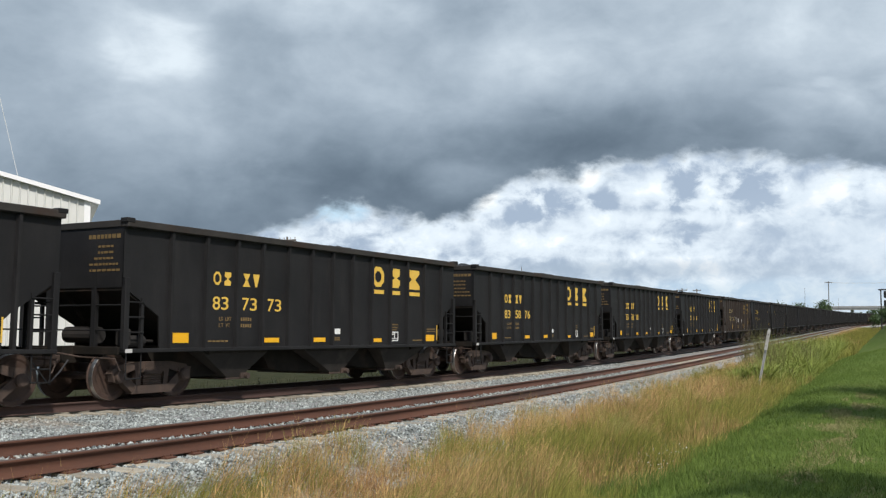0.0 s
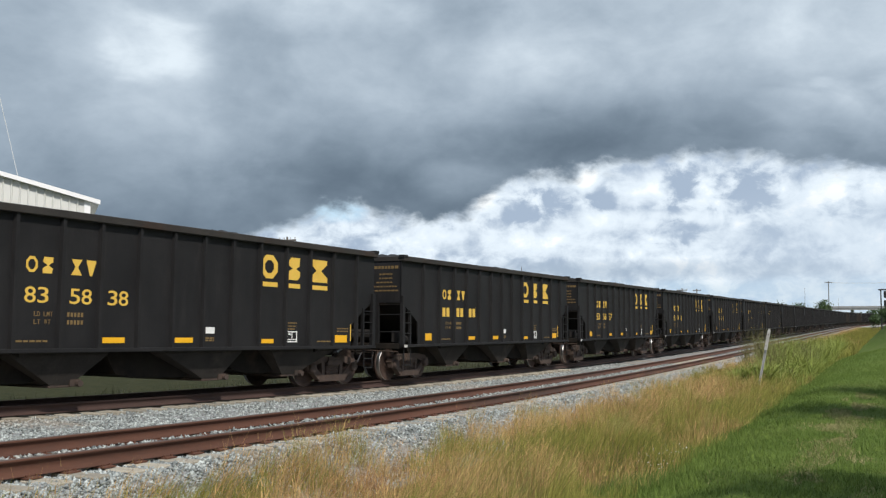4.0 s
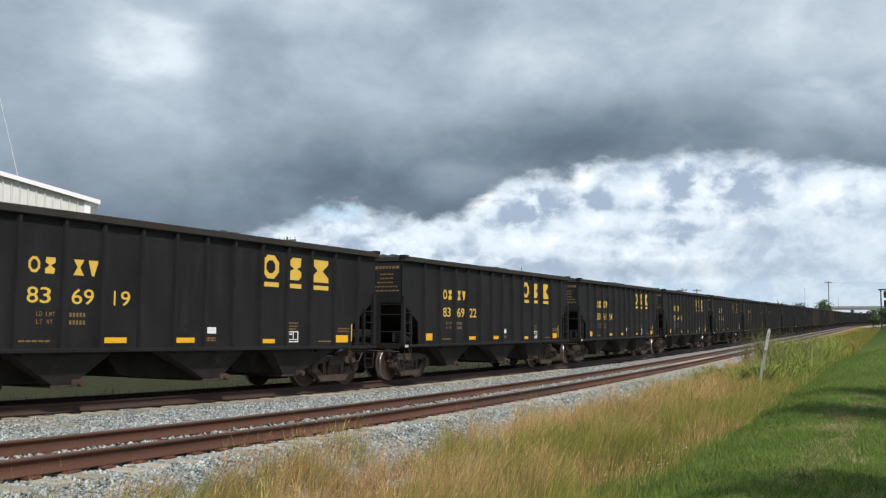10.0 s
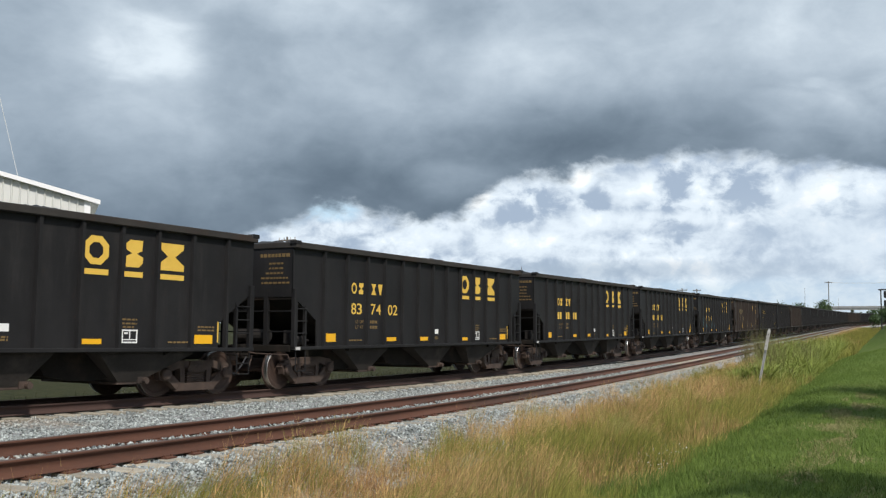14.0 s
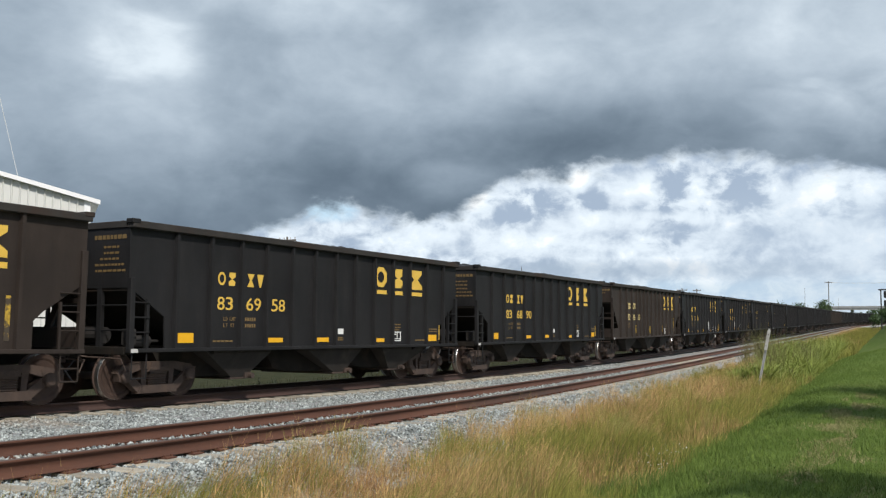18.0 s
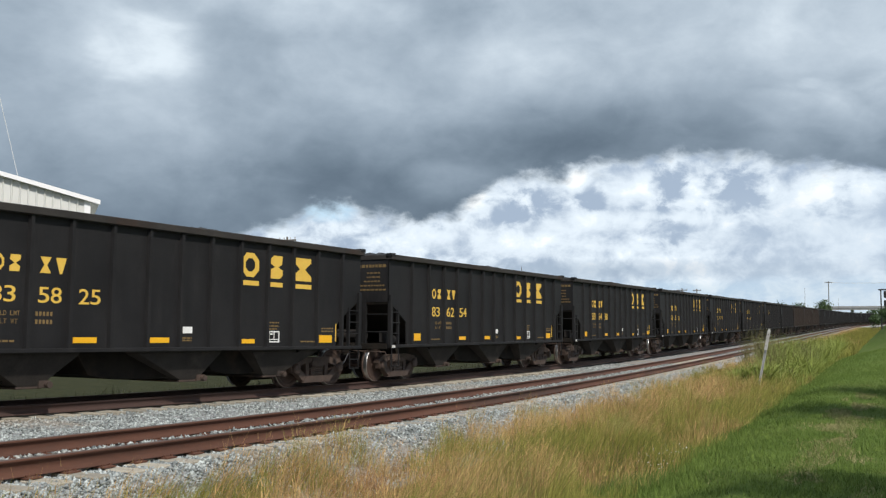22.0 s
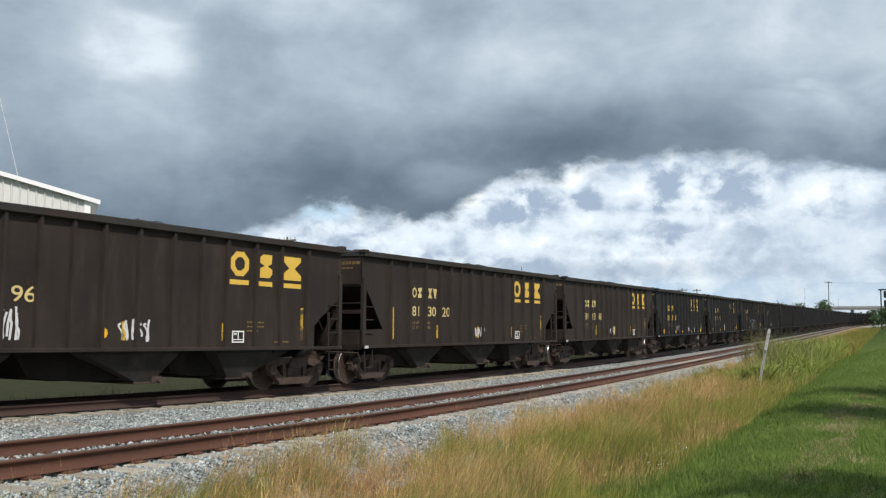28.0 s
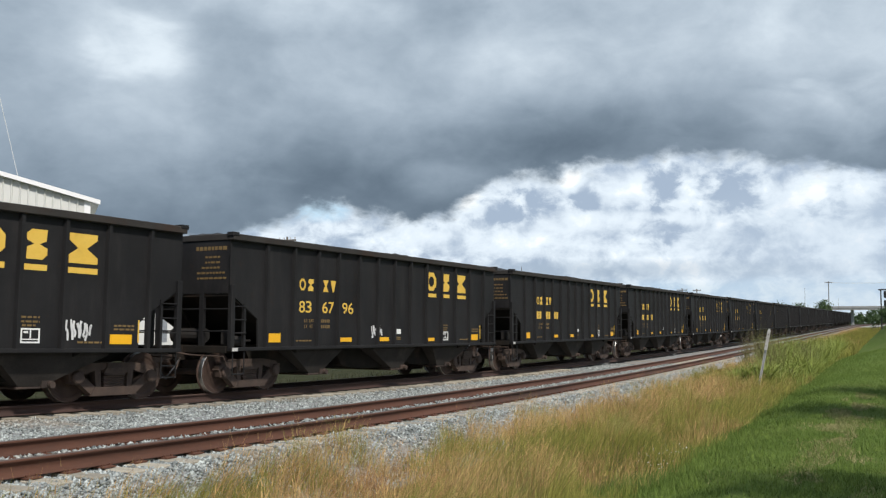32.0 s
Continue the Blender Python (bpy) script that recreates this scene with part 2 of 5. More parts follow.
def raw_mesh(name, verts, faces, mat):
    me = bpy.data.meshes.new(name)
    me.vertices.add(len(verts))
    me.vertices.foreach_set("co", np.asarray(verts, dtype=np.float32).ravel())
    faces = np.asarray(faces, dtype=np.int32)
    k = faces.shape[1]
    me.loops.add(faces.size)
    me.loops.foreach_set("vertex_index", faces.ravel())
    me.polygons.add(len(faces))
    me.polygons.foreach_set("loop_start", np.arange(0, faces.size, k, dtype=np.int32))
    me.update(calc_edges=True)
    me.validate()
    me.materials.append(mat)
    return me


# ---- the lie of the line ----
def ease(x):
    """The gentle bend and sag of the line near the camera."""
    e0 = math.exp(-0.3)
    return np.where(np.asarray(x) > 6.0, np.exp(-np.maximum(x, 6.0) / 20.0), e0 * (1 + np.tanh((6.0 - np.minimum(x, 6.0)) / 20.0)))


def train_line(x):
    """Centre of the train's track at rail head: y and z."""
    e = ease(x)
    return 13.4 + 4.4 * e - 0.8 * np.tanh(np.asarray(x) / 80.0), 0.8584 * e - 0.0466 + 0.0036 * np.minimum(x, 420.0)


def near_line(x):
    """Centre of the empty track at rail head: y and z."""
    e = ease(x)
    return 9.524 - 1.135 * e, -0.1374 + 1.058 * e + 0.003577 * np.minimum(x, 420.0)


def verge_line(x):
    """The foot of the empty track's bank: y, and the rail height that the ground is laid from."""
    e = ease(x)
    return 9.7334 - 0.2931 * e, -0.1159 + 0.7446 * e + 0.003577 * np.minimum(x, 420.0)


# ---- cloud bank: a shell of sky in front of the camera, turning slowly with the wind ----
# degrees to the right of the view, degrees up, two radii, gain
DECK_LOBES = ((-17.1, 15.4, 3.2, 2.0, 0.19), (-15.9, 15.8, 1.6, 1.6, 0.17), (-18.4, 14.6, 1.6, 1.1, 0.12), (0.6, 8.3, 2.6, 1.1, 0.16), (-17.5, 13.3, 5.8, 4.1, 0.06), (-10.0, 10.5, 8.0, 2.6, -0.10), (-25.0, 16.5, 4.0, 2.5, -0.07), (22.5, 10.8, 4.5, 2.4, 0.30), (10.0, 15.6, 4.5, 3.0, 0.10), (-12.0, 14.7, 2.4, 3.2, -0.15), (-23.7, 11.3, 3.4, 3.1, -0.08), (-7.5, 8.4, 7.1, 1.5, -0.15), (-3.1, 6.8, 2.5, 1.3, -0.06), (-7.6, 18.3, 5.8, 1.4, 0.14),
              (1.4, 17.6, 2.5, 1.7, -0.13), (4.8, 15.6, 3.9, 1.9, 0.10), (9.2, 10.9, 9.2, 1.9, -0.15), (4.9, 10.2, 5.8, 1.2, -0.08), (23.1, 9.2, 3.4, 1.4, -0.05), (21.2, 13.1, 0.6, 0.3, 0.14), (21.5, 15.1, 5.8, 3.1, 0.06))
HEAPS = ((8.2, 8.2, 0.9, 0.7, 0.75), (11.1, 7.7, 1.9, 0.9, 0.70), (2.2, 7.1, 1.7, 0.7, 0.65), (9.8, 5.8, 4.4, 0.7, 0.55), (21.9, 6.8, 3.2, 1.4, 0.35), (14.9, 6.5, 1.7, 0.9, 0.35), (-0.5, 5.7, 2.0, 1.2, 0.60), (7.2, 4.6, 8.8, 0.7, 0.35), (22.7, 4.5, 4.1, 0.9, 0.30),
         (4.9, 6.8, 1.9, 1.0, -0.75), (8.9, 7.2, 0.9, 0.9, -0.70), (13.4, 7.6, 1.0, 1.4, -0.75), (17.1, 7.2, 1.9, 1.4, -0.60), (22.1, 6.1, 1.3, 0.6, -0.60), (0.5, 7.5, 1.2, 0.6, -0.50), (13.0, 5.1, 1.5, 0.7, -0.60))


def cloud_material():
    m = bpy.data.materials.new("storm_clouds")
    m.use_nodes = True
    t = m.node_tree
    t.nodes.clear()
    uv = t.nodes.new("ShaderNodeUVMap")
    sep = t.nodes.new("ShaderNodeSeparateXYZ")
    t.links.new(uv.outputs[0], sep.inputs[0])
    u, v = V(t, sep.outputs[0]), V(t, sep.outputs[1])  # degrees to the right of the view, degrees up
    # wandering edges
    w1 = noise_node(t, 0.09, 4.0, 0.5, vec=uv.outputs[0], stretch=(1, 1.6, 1))
    w2 = noise_node(t, 0.30, 8.0, 0.58, vec=uv.outputs[0], stretch=(0.8, 1.5, 1), offset=(3.1, 8.2, 0), distort=0.3)
    w3 = noise_node(t, 0.10, 5.0, 0.48, vec=uv.outputs[0], stretch=(0.75, 1.5, 1), offset=(11.0, 1.5, 0), distort=0.5)
    w4 = noise_node(t, 0.35, 6.0, 0.5, vec=uv.outputs[0], stretch=(0.6, 1.4, 1), offset=(2.0, 21.5, 0), distort=0.6)
    billow = noise_node(t, 0.55, 8.0, 0.6, vec=uv.outputs[0], stretch=(0.8, 1.3, 1), offset=(1.7, 5.0, 0), distort=0.2)

    crisp = noise_node(t, 0.8, 8.0, 0.6, vec=uv.outputs[0], stretch=(0.75, 1.0, 1), offset=(8.0, 2.2, 0), distort=0.3)

    def soft_lobe(cu, cv, ru, rv):
        a, b = (u - cu) / ru, (v - cv) / rv
        return (a * a + b * b + (w3 - 0.5) * 1.6 + (w4 - 0.5) * 2.2).smooth(2.0, -0.9)

    def bump_at(cu, cv, ru, rv, ragged=1.4):
        a, b = (u - cu) / ru, (v - cv) / rv
        return (a * a + b * b + (w2 - 0.5) * ragged + (crisp - 0.5) * ragged).smooth(1.6, -0.5)
    # the lower edge of the dark deck: low on the left, higher on the right
    edge = u.smooth(-13.0, -8.5) * 1.2 + u.smooth(-1.5, 6.2) * 2.9 + u.smooth(6.0, 15.0) * 0.5 + u.smooth(18.0, 24.0) * -1.2 + u.smooth(-9.0, -7.2) * u.smooth(-4.2, -6.0) * 0.9 + 4.65
    h = v - edge + (w2 - 0.5) * 3.2 + (w1 - 0.5) * 1.2 + (crisp - 0.5) * 1.6
    deck = h.smooth(-0.55, 0.55)
    # the deck: darkest near its lower edge, paler above, with soft lobes
    puff = noise_node(t, 0.16, 6.0, 0.52, vec=uv.outputs[0], stretch=(0.85, 1.1, 1), offset=(6.0, 3.3, 0), distort=0.35)
    tone = (v - edge + (w3 - 0.5) * 3.0).smooth(-0.5, 7.5) * 0.40 + 0.24 + (puff - 0.5) * 0.50 + (billow - 0.5) * 0.20
    tone = tone + u.smooth(2.0, 18.0) * v.smooth(9.5, 15.0) * 0.12
    for cu, cv, ru, rv, gain in DECK_LOBES:
        tone = tone + soft_lobe(cu, cv, ru, rv) * gain
    ramp = t.nodes.new("ShaderNodeValToRGB")
    ramp.color_ramp.interpolation = "B_SPLINE"
    el = ramp.color_ramp.elements
    el[0].position, el[0].color = 0.0, (0.090, 0.128, 0.172, 1)
    el[1].position, el[1].color = 1.0, (0.76, 0.85, 0.92, 1)
    for pos, c in ((0.30, (0.182, 0.240, 0.305, 1)), (0.58, (0.335, 0.412, 0.495, 1)), (0.80, (0.505, 0.590, 0.675, 1))):
        e = el.new(pos)
        e.color = c
    t.links.new(tone.out, ramp.inputs[0])
    deck_col = ramp.outputs[0]
    # below it: heaped cumulus, white where lit and blue-grey in the shade
    lump = noise_node(t, 0.34, 6.0, 0.55, vec=uv.outputs[0], stretch=(0.8, 1.0, 1), offset=(4.4, 13.0, 0), distort=0.35)
    heap = (lump - 0.5) * 2.2 + (crisp - 0.5) * 2.4 + 0.20
    for cu, cv, ru, rv, gain in HEAPS:
        heap = heap + bump_at(cu, cv, ru, rv, 3.6) * gain
    low = blend(t, heap.smooth(-0.35, 0.62), (0.36, 0.45, 0.575), (0.76, 0.85, 0.93))
    low = blend(t, heap.smooth(0.52, 0.95), low, (0.95, 0.985, 1.0))
    low = blend(t, bump_at(-6.7, 6.6, 1.6, 0.8, 1.6) * 0.9, low, (0.50, 0.74, 0.92))
    low = blend(t, bump_at(-11.0, 5.9, 3.0, 0.6, 1.6) * 0.5, low, (0.55, 0.68, 0.78))
    # a flat grey base line over clear air and small puffs
    air = blend(t, (crisp * 0.5 + w2 * 0.5).smooth(0.42, 0.57), (0.46, 0.60, 0.74), (0.68, 0.78, 0.85))
    low = blend(t, (v + (w2 - 0.5) * 1.2).smooth(2.8, 1.8), low, air)
    low = blend(t, bump_at(10.0, 3.0, 15.0, 0.62, 0.9) * 0.75, low, (0.37, 0.46, 0.565))
    low = blend(t, u.smooth(11.0, 22.0) * v.smooth(8.0, 5.5) * 0.42, low, (0.52, 0.62, 0.73))
    low = blend(t, v.smooth(1.2, 0.0) * 0.5, low, (0.66, 0.74, 0.80))
    col = blend(t, deck, low, deck_col)
    em = t.nodes.new("ShaderNodeEmission")
    em.inputs["Strength"].default_value = 1.1
    t.links.new(col, em.inputs[0])
    out = t.nodes.new("ShaderNodeOutputMaterial")
    t.links.new(em.outputs[0], out.inputs[0])
    m.cycles.emission_sampling = "NONE"
    return m


def cloud_bank():
    R, na, ne = 3300.0, 120, 60
    az = np.radians(np.linspace(-100, 100, na))
    el = np.radians(np.linspace(-2.0, 86, ne))
    A, E = np.meshgrid(az, el)
    ang = YAW - A
    co = np.stack([R * np.cos(E) * np.cos(ang), R * np.cos(E) * np.sin(ang), R * np.sin(E) + EYE[2]], -1).reshape(-1, 3)
    idx = np.arange(na * ne).reshape(ne, na)
    faces = np.stack([idx[:-1, :-1], idx[:-1, 1:], idx[1:, 1:], idx[1:, :-1]], -1).reshape(-1, 4)
    me = raw_mesh("cloud_bank", co, faces, cloud_material())
    lay = me.uv_layers.new(name="UVMap")
    deg = np.stack([np.degrees(A), np.degrees(E)], -1).reshape(-1, 2)
    vi = np.empty(len(me.loops), dtype=np.int32)
    me.loops.foreach_get("vertex_index", vi)
    lay.data.foreach_set("uv", deg[vi].astype(np.float32).ravel())
    ob = new("backdrop_clouds", me)
    return tagged(ob, "grey storm clouds over bright cumulus and blue gaps", "sky", kind="structure")


CLOUDS = cloud_bank()


# ---- ground ----
def sm(x, a, b):
    t = np.clip((np.asarray(x, dtype=float) - a) / (b - a), 0, 1)
    return t * t * (3 - 2 * t)


def ground_z(x, y):
    x, y = np.asarray(x, dtype=float), np.asarray(y, dtype=float)
    yn, zn = verge_line(x)
    yt, zt = track_line(x)
    zn = zn + 0 * y
    far = np.clip((x - 320) / 400, 0, 1)
    z = zn - 0.60
    # under the ballast, between the two tracks
    w = np.clip((y - yn) / np.maximum(yt - yn, 0.5), 0, 1)
    bed = zn * (1 - w) + zt * w - 0.42
    z = z + (bed - z) * sm(y, yn - 3.2, yn - 2.0)
    z = z + (zt - 0.9 - z) * sm(y, yt + 2.2, yt + 4.5)
    # a shallow ditch and the lawn that climbs from it
    z = z - 0.14 * np.exp(-((y - 3.7) / 0.8) ** 2)
    lawn = zn - 0.22 + 0.05 * np.sin(x * 0.21 + y * 0.5)
    lawn = lawn + (3.9 + 0.2 * sm(x, 100, 200)) * sm(x, 40, 130) * sm(-y, -2.6, 2.0)
    z = z + (lawn - z) * sm(-y, -3.6, -1.6)
    z = z * (1 - far) + (z * 0.3) * far
    return z


def track_line(x):
    y, z = train_line(x)
    return y - 0.00045 * np.maximum(np.asarray(x, dtype=float) - 270.0, 0) ** 2, z


def near_track(x):
    y, z = near_line(x)
    return y - 0.00045 * np.maximum(np.asarray(x, dtype=float) - 270.0, 0) ** 2, z


def ground_material():
    m = bpy.data.materials.new("grassland")
    m.use_nodes = True
    t = m.node_tree
    p = t.nodes["Principled BSDF"]
    big = noise_node(t, 0.25, 6.0, 0.6)
    mid = noise_node(t, 1.6, 6.0, 0.65, offset=(4, 2, 0))
    fine = noise_node(t, 22.0, 4.0, 0.7)
    green = blend(t, fine.smooth(0.3, 0.7), (0.064, 0.108, 0.018), (0.115, 0.164, 0.033))
    green = blend(t, big.smooth(0.4, 0.7) * 0.6, green, (0.12, 0.148, 0.042))
    dry = blend(t, fine.smooth(0.3, 0.7), (0.16, 0.12, 0.05), (0.30, 0.22, 0.09))
    col = blend(t, mid.smooth(0.62, 0.75) * 0.7, green, dry)
    # rough olive field on the other side of the line, darkened to stand for shade
    geo = t.nodes.new("ShaderNodeSeparateXYZ")
    t.links.new(t.nodes.new("ShaderNodeTexCoord").outputs["Object"], geo.inputs[0])
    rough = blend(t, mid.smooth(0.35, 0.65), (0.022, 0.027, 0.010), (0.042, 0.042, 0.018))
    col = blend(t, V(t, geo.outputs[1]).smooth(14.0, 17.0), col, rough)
    # brown thatch and soil in the unmown strip, darkened for shaded gaps between clumps
    side = V(t, geo.outputs[1]) + (mid - 0.5) * 1.2
    shaded_soil = blend(t, fine.smooth(0.35, 0.65), (0.040, 0.034, 0.016), (0.085, 0.068, 0.030))
    col = blend(t, side.smooth(3.4, 4.0) * side.smooth(6.6, 5.4), col, shaded_soil)
    t.links.new(col, p.inputs["Base Color"])
    p.inputs["Roughness"].default_value = 0.95
    p.inputs["Specular IOR Level"].default_value = 0.1
    b = t.nodes.new("ShaderNodeBump")
    b.inputs["Strength"].default_value = 0.9
    b.inputs["Distance"].default_value = 0.05
    t.links.new((fine * 0.5 + mid * 0.5).out, b.inputs["Height"])
    t.links.new(b.outputs[0], p.inputs["Normal"])
    return m


def steps(*runs):
    out = []
    for a, b, d in runs:
        out += list(np.arange(a, b, d))
    return np.array(out + [runs[-1][1]])


def grid(name, xs, ys, zf, mat):
    X, Y = np.meshgrid(xs, ys)
    co = np.stack([X, Y, zf(X, Y)], -1).reshape(-1, 3)
    idx = np.arange(X.size).reshape(X.shape)
    faces = np.stack([idx[:-1, :-1], idx[:-1, 1:], idx[1:, 1:], idx[1:, :-1]], -1).reshape(-1, 4)
    me = raw_mesh(name, co, faces, mat)
    me.shade_smooth()
    return me


GX = steps((-3200, -400, 200), (-400, -40, 20), (-40, 100, 1.0), (100, 400, 8), (400, 3200, 140))
GY = steps((-3200, -400, 200), (-400, -30, 20), (-30, 30, 0.4), (30, 400, 15), (400, 3200, 140))
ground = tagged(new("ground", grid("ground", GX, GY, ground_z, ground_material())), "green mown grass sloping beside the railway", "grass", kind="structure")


# ---- ballast, ties and rails ----
def bed_z(x, y):
    yn, zn = near_track(x)
    yt, zt = track_line(x)
    w = np.clip((y - yn) / np.maximum(yt - yn, 0.5), 0, 1)
    z = zn * (1 - w) + zt * w - 0.235
    z = z - 0.06 * np.sin(np.pi * w) ** 2
    z = z - 0.42 * sm(yn - y, 1.25, 2.3) - 0.75 * sm(y - yt, 1.5, 3.0)
    return z


def ballast_sheet():
    xs = steps((-700, -40, 20), (-40, 90, 0.5), (90, 700, 6))
    cross = np.linspace(0, 1, 44)
    X = np.repeat(xs[None, :], 44, 0)
    yn, _ = near_track(xs)
    yt, _ = track_line(xs)
    Y = (yn - 2.45)[None, :] + cross[:, None] * ((yt + 3.1) - (yn - 2.45))[None, :]
    Z = bed_z(X, Y)
    rng = np.random.default_rng(4)
    Z = Z + np.where((X > -10) & (X < 80), rng.normal(0, 0.012, X.shape), 0)
    idx = np.arange(X.size).reshape(X.shape)
    faces = np.stack([idx[:-1, :-1], idx[:-1, 1:], idx[1:, 1:], idx[1:, :-1]], -1).reshape(-1, 4)
    me = raw_mesh("ballast", np.stack([X, Y, Z], -1).reshape(-1, 3), faces, M["ballast"])
    return tagged(new("ballast_bed", me), "grey crushed stone ballast bed under two tracks", "ballast", kind="structure")


ballast_sheet()


def rail_mesh(line, side, steel):
    prof = [(-0.075, -0.182), (0.075, -0.182), (0.075, -0.168), (0.012, -0.145), (0.010, -0.045), (0.036, -0.034), (0.036, -0.006), (0.024, 0.0), (-0.024, 0.0), (-0.036, -0.006), (-0.036, -0.034), (-0.010, -0.045), (-0.012, -0.145), (-0.075, -0.168)]
    xs = steps((-800, -40, 20), (-40, 120, 1.0), (120, 1100, 6))
    y, z = line(xs)
    k = len(prof)
    co = np.zeros((len(xs), k, 3))
    co[:, :, 0] = xs[:, None]
    for j, (a, b) in enumerate(prof):
        co[:, j, 1] = y + side * 0.7535 + a
        co[:, j, 2] = z + b
    faces = []
    n = len(xs)
    base = np.arange(n - 1) * k
    for j in range(k):
        j2 = (j + 1) % k
        faces.append(np.stack([base + j, base + j2, base + k + j2, base + k + j], -1))
    me = raw_mesh("rail", co.reshape(-1, 3), np.concatenate(faces), steel)
    me.materials.append(M["rail_top"])
    for j in (6, 7, 8):
        for f in range(j * (n - 1), (j + 1) * (n - 1)):
            me.polygons[f].material_index = 1
    return me


def track(name, line, label, tie_from, tie_to, plates=True):
    ob = tagged(new(name), label, "track", kind="structure")
    # the train's rails take the copy with shade in its colour
    for side in (-1, 1):
        part("rail", rail_mesh(line, side, M["rail"] if plates else M["shaded_rail"]), None, ob)
    rng = random.Random(name)
    bm = bmesh.new()
    box(bm, -0.115, 0.115, -1.3, 1.3, -0.18, 0.0, 0.012)
    tie = mesh_of("tie", bm, M["tie"])
    bm = bmesh.new()
    box(bm, -0.09, 0.09, -0.17, 0.17, 0.0, 0.016)
    for a in (-0.06, 0.06):
        for b in (-0.11, 0.11):
            box(bm, a - 0.012, a + 0.012, b - 0.012, b + 0.012, 0.016, 0.04)
    plate = mesh_of("tie_plate", bm, M["rail"])
    x = tie_from
    while x < tie_to:
        y, z = line(x)
        o = part("tie", tie, None, ob)
        o.location = (x + rng.uniform(-0.03, 0.03), float(y) + rng.uniform(-0.04, 0.04), float(z) - 0.199 + rng.uniform(-0.01, 0.0))
        o.rotation_euler = (0, 0, radians(rng.uniform(-1.2, 1.2)))
        for side in (-0.7535, 0.7535) if plates else ():
            q = part("tie_plate", plate, None, ob)
            q.location = (x, float(y) + side, float(z) - 0.1985)
        x += 0.53
    return ob


# ---- coal hopper cars ----
ALONG = 0.9668  # the cars are drawn on a body of 13.95 m and drawn in to this share of it
LEN, HALF, GAP = 13.95, 6.975, 1.471
EXTRA, BODY_EXTRA = 0.264, 0.72  # the older cars are longer over the couplers and over the body
SIDE = 1.60
DEEP = 0.085  # panel behind the ribs
RIBS_OLD = (1.5, 2.6, 3.6, 4.55, 5.3, 6.05, 6.8, 7.7, 8.65, 9.5, 10.3, 11.28, 12.2, 13.25)
RIBS = (1.30, 2.38, 3.40, 4.32, 5.32, 6.28, 7.20, 8.12, 9.08, 10.05, 11.0, 12.0, 13.06)
WHEEL_R = 0.485


def slab(u0, u1, y0, y1, z0, z1, bevel=0.0):
    bm = bmesh.new()
    box(bm, u0 - HALF, u1 - HALF, y0, y1, z0, z1, bevel)
    return bm


def wheelset():
    bm = bmesh.new()
    for s in (-1, 1):
        prof = [(0.07, -0.09), (0.13, -0.085), (0.15, -0.03), (0.36, -0.045), (0.40, -0.065), (WHEEL_R - 0.008, -0.065), (WHEEL_R, -0.05), (WHEEL_R, 0.05), (WHEEL_R + 0.028, 0.06), (WHEEL_R + 0.024, 0.085), (0.40, 0.085), (0.36, 0.05), (0.15, 0.06), (0.07, 0.08)]
        prof = [(r, y if s < 0 else -y) for r, y in prof]
        lathe(bm, prof, (0, s * 0.785, 0), 32)
    tube(bm, (0, -1.12, 0), (0, 1.12, 0), 0.075, None, 12)
    for s in (-1, 1):
        lathe(bm, [(0.11, 0.98 * s), (0.115, 1.0 * s), (0.115, 1.12 * s), (0.09, 1.15 * s), (0.05, 1.16 * s)], (0, 0, 0), 14)
    me = mesh_of("wheelset", bm, M["wheel"])
    me.materials.append(M["tread"])
    for f in me.polygons:
        if all(abs(math.hypot(me.vertices[v].co.x, me.vertices[v].co.z) - WHEEL_R) < 0.012 for v in f.vertices):
            f.material_index = 1
    return me


def side_frame():
    bm = bmesh.new()
    prism(bm, [(-1.10, 0.55), (-0.96, 0.70), (-0.48, 0.77), (0.48, 0.77), (0.96, 0.70), (1.10, 0.55), (0.98, 0.47), (0.46, 0.62), (-0.46, 0.62), (-0.98, 0.47)], -0.09, 0.09)
    for s in (-1, 1):
        prism(bm, [(s * 1.06, 0.56), (s * 0.84, 0.60), (s * 0.34, 0.22), (s * 0.52, 0.13)], -0.085, 0.085)
        prism(bm, [(s * 0.47, 0.66), (s * 0.33, 0.66), (s * 0.31, 0.22), (s * 0.43, 0.22)], -0.08, 0.08)
        prism(bm, [(s * 1.10, 0.64), (s * 0.72, 0.66), (s * 0.76, 0.38), (s * 1.04, 0.38)], -0.10, 0.06)
        lathe(bm, [(0.05, -0.19), (0.10, -0.185), (0.13, -0.16), (0.14, -0.10), (0.14, 0.0)], (s * 0.89, 0.0, WHEEL_R), 16)
    prism(bm, [(-0.56, 0.12), (0.56, 0.12), (0.46, 0.29), (-0.46, 0.29)], -0.10, 0.10)
    prism(bm, [(-0.30, 0.56), (0.30, 0.56), (0.24, 0.66), (-0.24, 0.66)], -0.14, 0.05)
    return mesh_of("side_frame", bm, M["truck"])


def springs():
    """A nest of coil springs, seen as one ridged drum."""
    bm = bmesh.new()
    rings = []
    for k in range(11):
        w = 0.26 if k % 2 else 0.235
        d = 0.09 if k % 2 else 0.07
        z = 0.285 + k * 0.024
        rings.append([bm.verts.new((x, y, z)) for x, y in ((-w, -d), (w, -d), (w, d), (-w, d))])
    for p, q in zip(rings, rings[1:]):
        for j in range(4):
            bm.faces.new((p[j], p[(j + 1) % 4], q[(j + 1) % 4], q[j]))
    bm.faces.new(rings[0][::-1])
    bm.faces.new(rings[-1])
    return mesh_of("spring_nest", bm, M["truck"])


